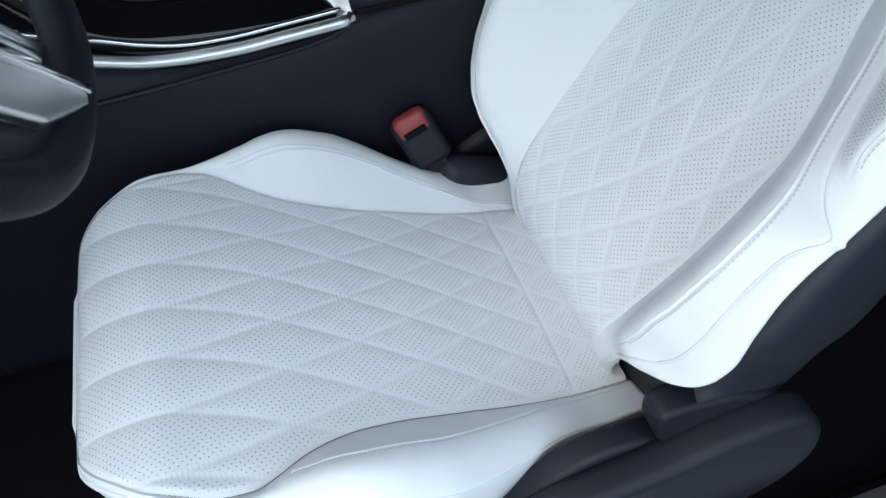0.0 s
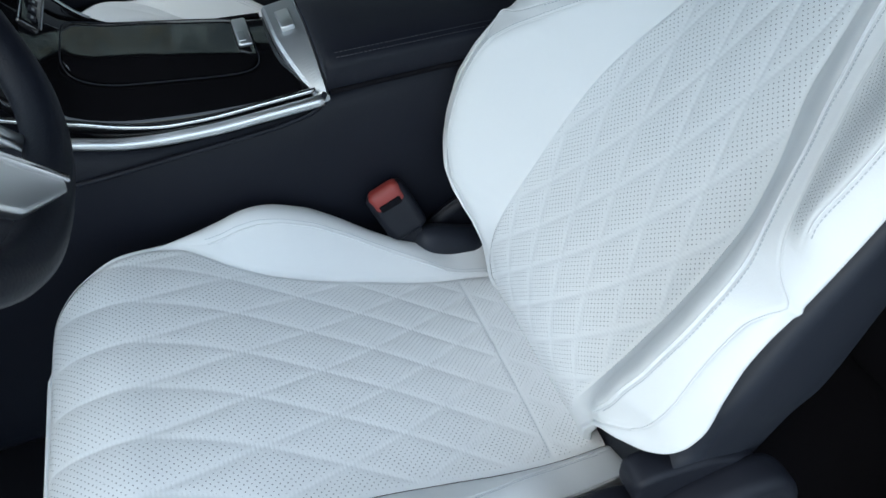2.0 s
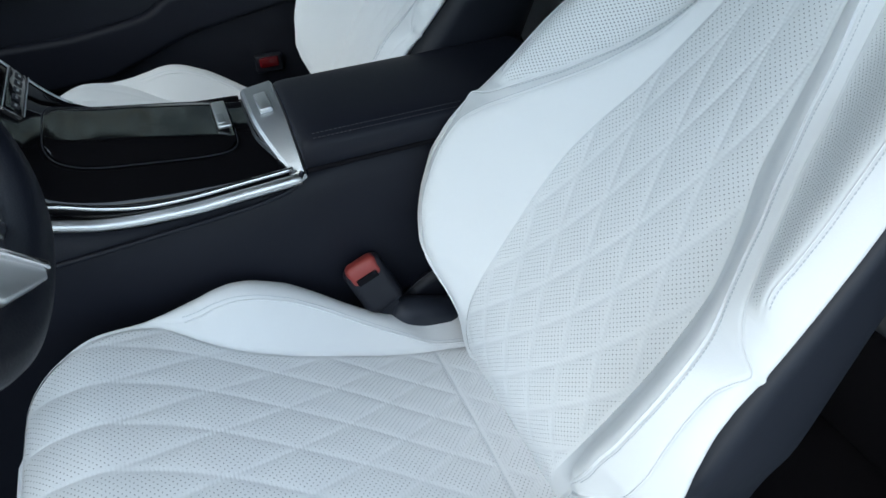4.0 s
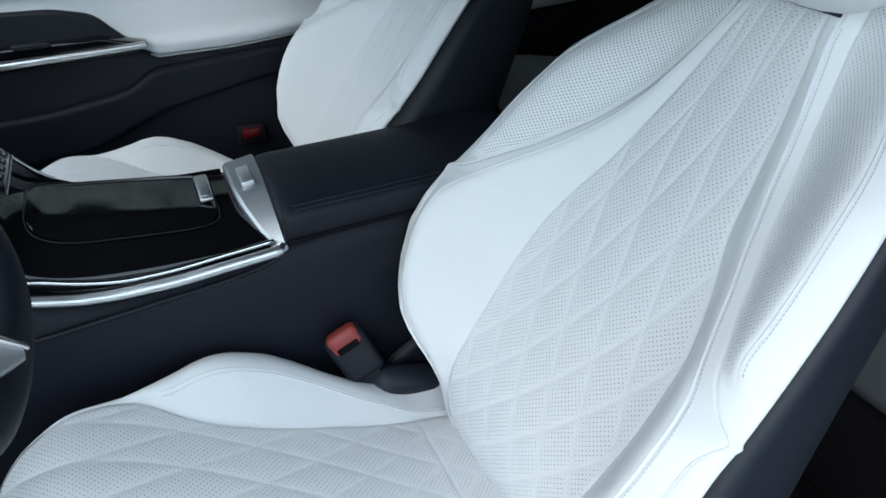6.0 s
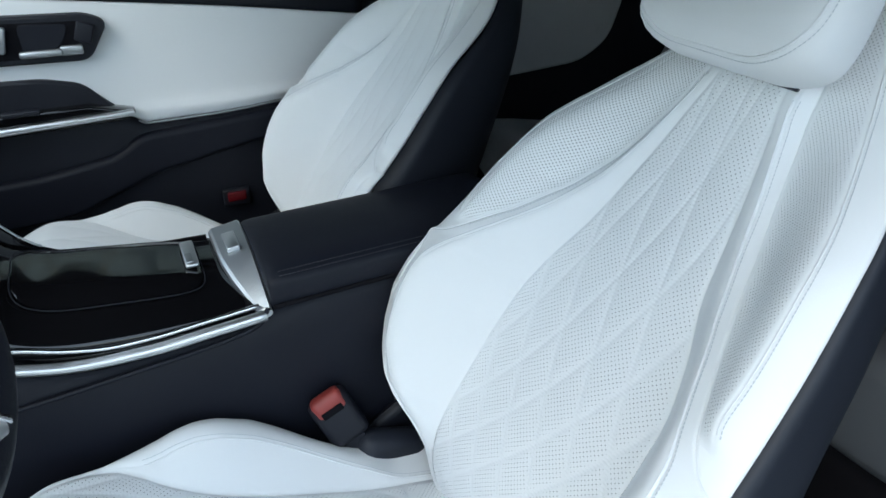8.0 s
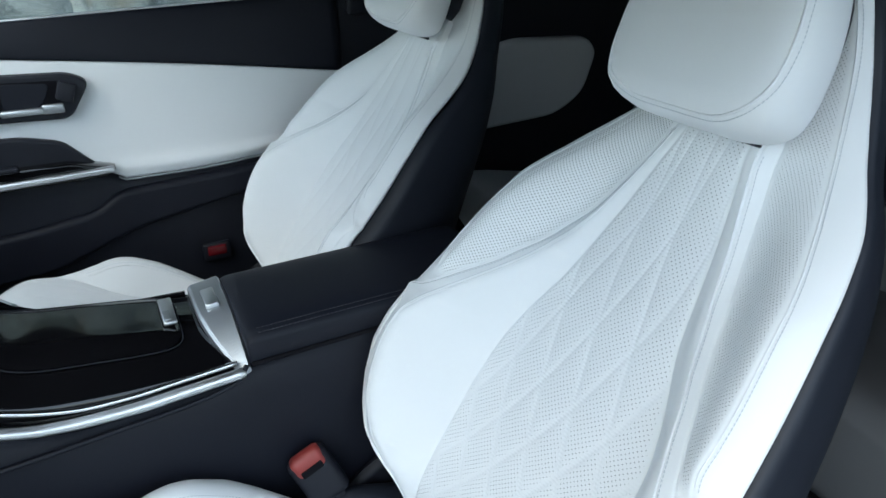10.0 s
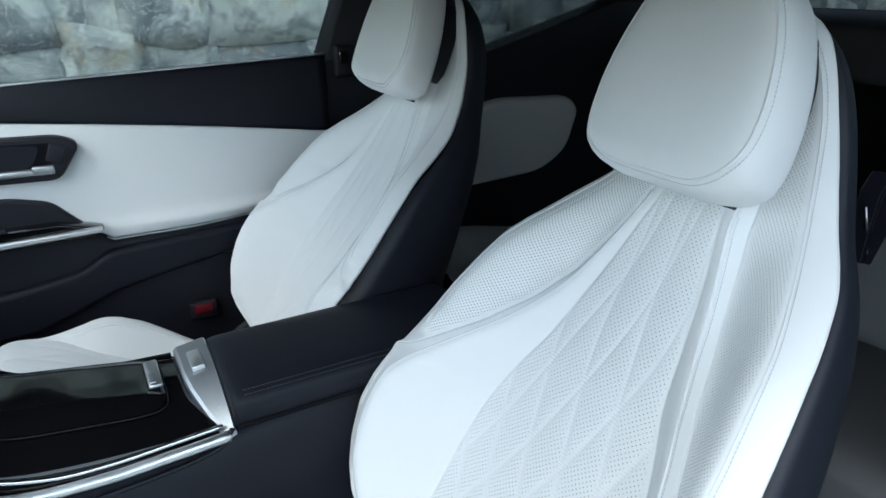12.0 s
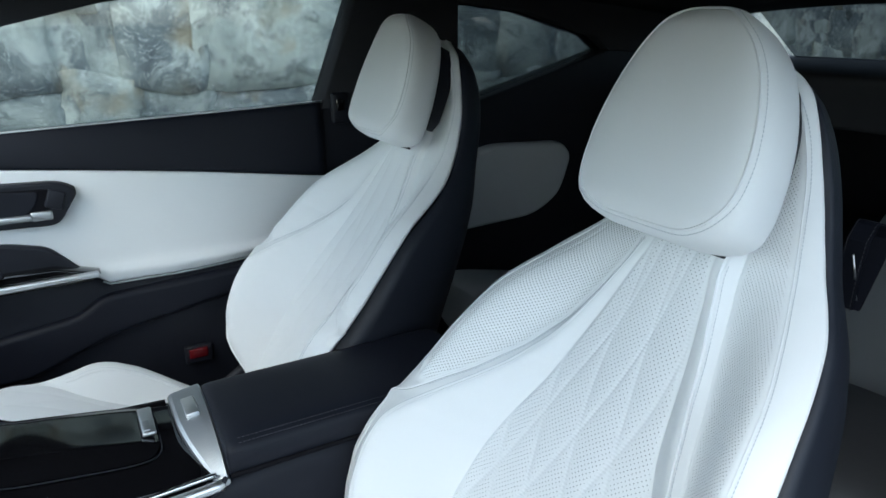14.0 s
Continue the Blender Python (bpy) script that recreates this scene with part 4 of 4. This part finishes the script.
# ---- passenger door ----
def build_door():
    door = thing("door_1", (0.15, 1.2, 0.35), "closed door with white panel, black trim and pull handle", "car door", kind="structure")
    sill = tab([(-0.75, 1.12), (-.17, 1.143), (.53, 1.167), (0.56, 1.168)])
    white_top = tab([(-0.75, 1.12), (-.5, 1.10), (-.186, 1.070), (.2, 1.025), (.498, .983), (.56, .975)])
    white_low = tab([(-0.75, .86), (-.3, .84), (-.05, .816), (-.015, .793), (.12, .793), (.306, .804), (.56, .83)])

    def band(f0, f1, y0, y1, x0, x1, bulge, name, material, label, n=60, m=16, fold=0.0):
        xs = np.linspace(x0, x1, n)[:, None]
        t = np.linspace(0, 1, m)[None, :]
        z = f0(xs) + (f1(xs) - f0(xs)) * t
        y = y0 + (y1 - y0) * t - bulge * np.sin(t * math.pi) ** 0.6 - fold * np.exp(-((t - 0.10) / 0.07) ** 2) * sm(-0.1, 0.1, xs)
        P = np.stack([xs + 0 * z, y + 0 * z, z], -1)
        back = P[:, ::-1].copy()
        back[..., 1] = 1.215
        rings = np.concatenate([P, back], 1)
        return part(name, smooth(loft(rings)), material, door, label)

    top_in = lambda v: white_top(v) + 0.002
    low_in = lambda v: white_low(v) - 0.002
    band(top_in, sill, 1.150, 1.165, -.75, .525, 0.006, "sill_trim", dark, "dark leather window sill")
    band(white_low, white_top, 1.135, 1.152, -.75, .525, 0.004, "white_panel", leather, "white leather door panel", m=44, fold=0.012)
    floor_line = lambda v: 0.34 + 0 * v
    band(floor_line, low_in, 1.150, 1.138, -.75, .525, 0.012, "lower_panel", dark_plastic, "dark plastic lower panel")
    # handle recess
    line = rounded([(-.35, 1.050), (-.085, 1.040), (-.046, 1.020), (-.095, .946), (-.35, .954)], 0.022)
    esc = part("handle_bezel", prism(line, 1.118, 1.150, 0.005), dark_plastic, door, "black handle surround")
    line = rounded([(-.275, 1.036), (-.100, 1.028), (-.088, 1.014), (-.125, .962), (-.275, .962)], 0.014)
    part("recess", prism(line, 1.1165, 1.120, 0.002), carpet, esc)
    inner = rounded([(-.214, 1.031), (-.122, 1.024), (-.136, .990), (-.160, .972), (-.214, .972)], 0.014)
    part("grip_cup", prism(inner, 1.1145, 1.1175, 0.0015), dark, esc, "dark cup behind the lever")
    part("lock_button", rbox((-.246, 1.110, 1.004), (.016, .012, .054), 0.005, Matrix.Rotation(radians(14), 4, "Y")), soft_silver, esc, "small silver lock button")
    part("lever", rbox((-.182, 1.108, .972), (.080, .014, .014), 0.005), soft_silver, esc, "satin silver door lever")
    part("lever_pad", rbox((-.125, 1.1105, .973), (.042, .010, .020), 0.004), soft_silver, esc, "flat grey lever end")
    part("switch", rbox((-.095, 1.113, 1.005), (.034, .010, .040), 0.004, Matrix.Rotation(radians(20), 4, "Y")), dark_plastic, esc)
    # armrest recess and silver line
    line = rounded([(-.7, .935), (-.20, .916), (-.125, .898), (-.075, .845), (-.034, .812), (-.7, .812)], 0.02)
    part("pull_recess", prism(line, 1.120, 1.150, 0.006), dark_plastic, door, "dark grip recess")
    line = rounded([(-.7, .856), (-.12, .856), (-.030, .832), (-.05, .816), (-.7, .806)], 0.006)
    part("window_switch_panel", prism(line, 1.094, 1.140, 0.004), piano, door, "dark lacquer switch panel")
    part("trim_strip", rbox((-.37, 1.088, .824), (.67, .012, .015), 0.005, Matrix.Rotation(radians(-1.6), 4, "Y")), satin, door, "satin silver trim strip")
    xs = np.linspace(-.03, .52, 40)
    part("panel_line", tube(np.stack([xs, np.full(40, 1.128), white_low(xs) - 0.001], -1), 0.0022, 8), soft_silver, door, "thin silver line under the white panel")
    part("window_switch", rbox((-.25, 1.094, .860), (.07, .020, .010), 0.003), dark_plastic, door)
    # long dark lower trim and map pocket
    line = rounded([(-.70, .70), (-.26, .706), (-.09, .730), (-.04, .768), (.30, .786), (.525, .80), (.525, .742), (.2, .71), (-.02, .67), (-.2, .60), (-.7, .57)], 0.03)
    part("pocket_edge", prism(line, 1.112, 1.150, 0.014), dark, door, "dark leather lower trim")
    red = part("reflector", rbox((.154, 1.120, .578), (.046, .012, .026), 0.004), red_glass, door, "small red reflector")
    part("reflector_frame", rbox((.154, 1.124, .574), (.066, .014, .046), 0.005), dark_plastic, red)
    # glass edge strip
    xs = np.linspace(-.75, .53, 40)
    part("sill_seal", tube(np.stack([xs, np.full(40, 1.168), sill(xs) + 0.002], -1), 0.0028, 8), satin, door, "thin bright window seal")
    return door


build_door()


# ---- body shell: pillars, roof, sides ----
# passenger side: front door window and rear quarter window
window_hole = rounded([(-.78, 1.124), (.520, 1.166), (.632, 1.425), (.30, 1.440), (.06, 1.405), (-.14, 1.355), (-.45, 1.26)], 0.012)


def side_shell():
    """Outer side of the car with both openings, as strips round them."""
    shell = thing("wall_east", (0.5, 1.24, 0.25), "dark inner side of the car body with window openings", "wall", kind="structure")
    quarter = [(.93, 1.135), (1.02, 1.150), (1.47, 1.272), (1.41, 1.314), (1.15, 1.385), (.93, 1.408)]
    pieces = [
        ("rear_side", [(.53, .25), (2.6, .25), (2.6, 1.15), (1.52, 1.268), (1.47, 1.272), (1.02, 1.150), (.93, 1.135), (.53, 1.150)]),
        ("pillar", [(.527, 1.150), (.93, 1.135), (.93, 1.408), (.93, 1.52), (.66, 1.52), (.638, 1.43)]),
        ("roof_rail", [(-.14, 1.355), (.06, 1.405), (.30, 1.440), (.638, 1.43), (.66, 1.54), (-.1, 1.50), (-.14, 1.45)]),
        ("front_rail", [(-.95, 1.08), (-.78, 1.124), (-.45, 1.26), (-.14, 1.355), (-.14, 1.45), (-.45, 1.33), (-.95, 1.13)]),
        ("rear_rail", [(.93, 1.408), (1.15, 1.385), (1.41, 1.314), (1.47, 1.272), (1.52, 1.268), (2.45, 1.155), (1.92, 1.39), (1.5, 1.50), (.93, 1.54)]),
        ("outer_door", [(-1.2, .25), (.53, .25), (.53, 1.13), (-.78, 1.10), (-1.2, 1.08)]),
    ]
    for name, line in pieces:
        y0 = 1.165 if name != "outer_door" else 1.22
        part(name, prism(line, y0, 1.26, 0.004), lining if name != "rear_side" else dark_plastic, shell)
    return shell, quarter


shell_east, quarter_line = side_shell()
pane = part("window_1", prism(window_hole, 1.205, 1.209, 0), glass)
tagged(pane, "clear side window of the closed door", "window", kind="structure").visible_shadow = False
pane = part("window_2", prism(quarter_line, 1.205, 1.209, 0), tinted)
tagged(pane, "small tapering tinted rear quarter window", "window", kind="structure")
guide = thing("belt_guide", (.575, 1.16, 1.15), "black belt outlet on the door pillar", "belt guide")
part("body", rbox((.575, 1.158, 1.150), (.050, .020, .080), 0.010), dark_plastic, guide)
part("slot", rbox((.572, 1.147, 1.160), (.022, .006, .030), 0.003), piano, guide)

# roof lining
rings = []
for x in np.linspace(-.22, 1.88, 24):
    zr = 1.50 - 0.10 * ((x - 0.55) / 1.31) ** 2 if x > .55 else 1.50 - 0.085 * ((x - 0.55) / 1.0) ** 2
    y = np.linspace(-.40, 1.18, 18)
    zz = zr - 0.05 * np.abs((y - 0.39) / 0.79) ** 3
    rings.append(np.concatenate([np.stack([np.full(18, x), y, zz], -1), np.stack([np.full(18, x), y[::-1], zz[::-1] + 0.03], -1)]))
tagged(part("ceiling", smooth(loft(rings)), lining), "dark cloth roof lining", "ceiling", kind="structure")

floor_bm = rbox((0.6, 0.39, 0.235), (3.4, 1.60, 0.03), 0.004)
tagged(part("floor", floor_bm, carpet), "dark carpeted car floor", "floor", kind="structure")
tunnel = thing("floor_tunnel", (1.0, .39, .25), "dark carpeted tunnel between rear footwells", "tunnel", kind="structure")
part("body", rbox((0.95, .39, .36), (.95, .20, .24), 0.05), carpet, tunnel)
# driver's side sill, rear side trim and pillar behind the open door
west = thing("wall_west", (0.6, -.40, .25), "dark door sill and rear side of the car body", "wall", kind="structure")
part("sill", rbox((0.3, -.395, .30), (2.6, .11, .16), 0.03), dark_plastic, west)
part("sill_plate", rbox((0.25, -.372, .384), (1.0, .035, .006), 0.002), satin, west, "brushed silver sill plate")
part("rear_side", prism([(.60, .30), (2.6, .30), (2.6, 1.15), (1.40, 1.262), (.95, 1.225), (.60, 1.20)], -.46, -.40, 0.01), dark_plastic, west)
part("rear_rail", prism([(.95, 1.40), (1.30, 1.30), (1.40, 1.262), (2.45, 1.155), (1.92, 1.39), (1.5, 1.50), (.95, 1.54)], -.46, -.40, 0.01), lining, west)
part("pillar", prism([(.80, 1.20), (.95, 1.225), (.97, 1.54), (.84, 1.54)], -.46, -.40, 0.01), lining, west)
rear = thing("wall_south", (2.2, .39, .25), "dark rear wall and parcel shelf under the rear window", "wall", kind="structure")
part("parcel_shelf", rbox((1.98, .39, 1.165), (.75, 1.55, .13), 0.02), lining, rear)
part("bulkhead", rbox((2.3, .39, .68), (.05, 1.55, .90), 0.02), lining, rear)
rw = part("window_3", sheet(np.array([[(2.28, -.30, 1.215), (2.28, 1.08, 1.215)], [(1.86, -.18, 1.40), (1.86, .96, 1.40)]], float)), glass_material("dark_rear_glass", (0.17, 0.19, 0.20)))
tagged(rw, "sloping tinted rear window", "window", kind="structure")
pw = part("window_4", prism([(.95, 1.225), (1.40, 1.262), (1.30, 1.30), (.95, 1.40)], -.436, -.432, 0), tinted)
tagged(pw, "small tinted rear quarter window beside the open door", "window", kind="structure")


screen = []
for t in np.linspace(0, 1, 8):
    y = np.linspace(-.36, 1.14, 14)
    screen.append(np.stack([-.22 - .88 * t + 0.12 * ((y - .39) / .75) ** 2, y, 1.462 - .39 * t ** 1.2 - 0.04 * ((y - .39) / .75) ** 2 * (1 - t)], -1))
ws = part("window_5", sheet(np.array(screen)), glass)
tagged(ws, "clear sloping windscreen ahead of the dashboard", "window", kind="structure").visible_shadow = False
part("pillar", prism([(-.95, 1.06), (-.10, 1.42), (-.10, 1.49), (-.45, 1.36), (-.98, 1.11)], -.42, -.36, 0.008), lining, west)


# ---- rear bench ----
def build_rear():
    bench = thing("rear_bench", (1.3, .39, .25), "white leather rear seats with two bucket backs, coloured darker for shade", "car seat")
    for side, cy in ((0, 0.03), (1, 0.83)):
        rings = []
        for s in np.r_[0, .01, .03, np.linspace(.06, .56, 14), .60, .63, .645]:
            e = min(s, .645 - s)
            k = math.sqrt(max(.03, 1 - (1 - min(1, e / .07)) ** 2))
            hw = (0.285 - 0.05 * float(sm(.3, .62, s))) * (0.75 + 0.25 * k)
            a = np.linspace(0, 2 * math.pi, 36, endpoint=False)
            c, sn = np.cos(a), np.sin(a)
            y = cy + hw * np.sign(c) * np.abs(c) ** .5
            d = .07 * k * np.sign(sn) * np.abs(sn) ** .6
            d = d + .03 * (np.abs(y - cy) / hw) ** 2 * (sn > 0)
            x = 1.42 + .44 * s - d * .91
            z = .55 + .90 * s + d * .4
            rings.append(np.stack([x, y, z], -1))
        part("backrest", smooth(loft(rings)), shaded_bench, bench, "white leather bucket back, coloured darker for shade")
        rings = []
        for x in np.r_[.815, .82, .835, np.linspace(.86, 1.38, 13), 1.42]:
            k = math.sqrt(max(.03, 1 - (1 - min(1, (x - .812) / .07)) ** 2))
            zt = .705 - .20 * (x - .86)
            a = np.linspace(0, 2 * math.pi, 36, endpoint=False)
            c, sn = np.cos(a), np.sin(a)
            y = cy + (.24 + .045 * k) * np.sign(c) * np.abs(c) ** .5
            z = zt - .11 + (.05 + .06 * k) * np.sign(sn) * np.abs(sn) ** .5
            rings.append(np.stack([np.full(36, x), y, z], -1))
        # driver-side cushion takes the darkest colour, for the deeper shade there
        part("cushion", smooth(loft(rings)), shaded_rear_leather if side else deep_shaded_bench, bench, "white leather cushion, coloured darker for shade")
    part("base", rbox((1.17, .39, .365), (.64, 1.45, .24), .03), carpet, bench)
    part("centre_tray", rbox((1.16, .39, .535), (.5, .12, .12), .03), dark, bench)
    return bench


build_rear()
# padded rear side panel, white leather with the shade in its colour
line = rounded([(.88, .85), (.92, .985), (1.02, 1.02), (1.275, 1.008), (1.315, .965), (1.275, .845), (1.18, .790), (.90, .775)], .045)
part("armrest_panel", prism(line, 1.125, 1.17, 0.012), shaded_rear_leather, shell_east, "white leather rear armrest panel, coloured darker for shade")
loop = thing("belt_loop", (.86, -.06, 1.02), "black stitched leather belt loop on the seat shoulder", "belt loop")
pts = [(.822, -.05, .995), (.824, -.05, 1.04), (.832, -.05, 1.087), (.848, -.05, 1.109), (.868, -.05, 1.104), (.880, -.05, 1.082), (.872, -.05, 1.05), (.852, -.05, 1.015), (.838, -.05, .99)]
rings = []
for p in resample(pts, .006):
    rings.append([(p[0] - .002, p[1] - .015, p[2]), (p[0] - .002, p[1] + .015, p[2]), (p[0] + .002, p[1] + .015, p[2] + .001), (p[0] + .002, p[1] - .015, p[2] + .001)])
part("strap", loft(rings), dark, loop)
for edge_y in (-.0625, -.0375):
    row = [(x - .0035, edge_y, z) for x, _, z in pts[:5]]
    part("stitching", stitches(row, 0.006, 0.004, lift=(-1, 0, 0)), grey_thread, loop)
part("clasp", tube([(.812, -.058, 1.072), (.822, -.060, 1.04), (.834, -.060, 1.005)], 0.0014, 8), satin, loop, "thin silver clasp")


# ---- outside ----
gr = rbox((0, 0, -0.05), (600, 600, 0.1), 0.01)
tagged(part("ground", gr, asphalt), "dark asphalt round the car", "ground", kind="structure")


def build_wall():
    wall = thing("wall_north", (2, 3.3, 0), "weathered grey quarry stone wall beside the car", "stone wall", kind="structure")
    part("mortar", rbox((3.0, 3.50, 1.7), (15, .5, 3.4), .02), stone, wall)
    rng = random.Random(5)
    shapes = []
    for k in range(7):
        bm = bmesh.new()
        bmesh.ops.create_cube(bm, size=1.0)
        bmesh.ops.subdivide_edges(bm, edges=bm.edges[:], cuts=4, use_grid_fill=True)
        for v in bm.verts:
            d = v.co.normalized() * 0.62
            v.co = v.co * 0.86 + d * 0.14
            v.co += Vector((noise.noise(v.co * 2.3 + Vector((k * 7, 0, 0))), noise.noise(v.co * 2.1 + Vector((0, k * 9, 3))), noise.noise(v.co * 2.4 + Vector((5, 0, k * 5))))) * 0.10
        for f in bm.faces:
            f.smooth = True
        me = bpy.data.meshes.new("stone")
        bm.to_mesh(me)
        bm.free()
        me.materials.append(stone)
        shapes.append(me)
    z, count = 0.0, 0
    while z < 3.2:
        h = rng.uniform(.28, .46)
        x = -4.0 + rng.uniform(0, .4)
        while x < 10:
            wdt = rng.uniform(.30, .72)
            ob = new("stone", rng.choice(shapes))
            ob.parent = wall
            ob.location = (x + wdt / 2 - 2, 3.442 + rng.uniform(-.018, .018) - 3.3, z + h / 2 + rng.uniform(-.04, .04))
            ob.scale = (wdt * 1.12, .42, h * rng.uniform(1.05, 1.35))
            ob.rotation_euler = (0, rng.uniform(-.3, .3), 0)
            x += wdt
            count += 1
        z += h * 0.97
    return wall


build_wall()
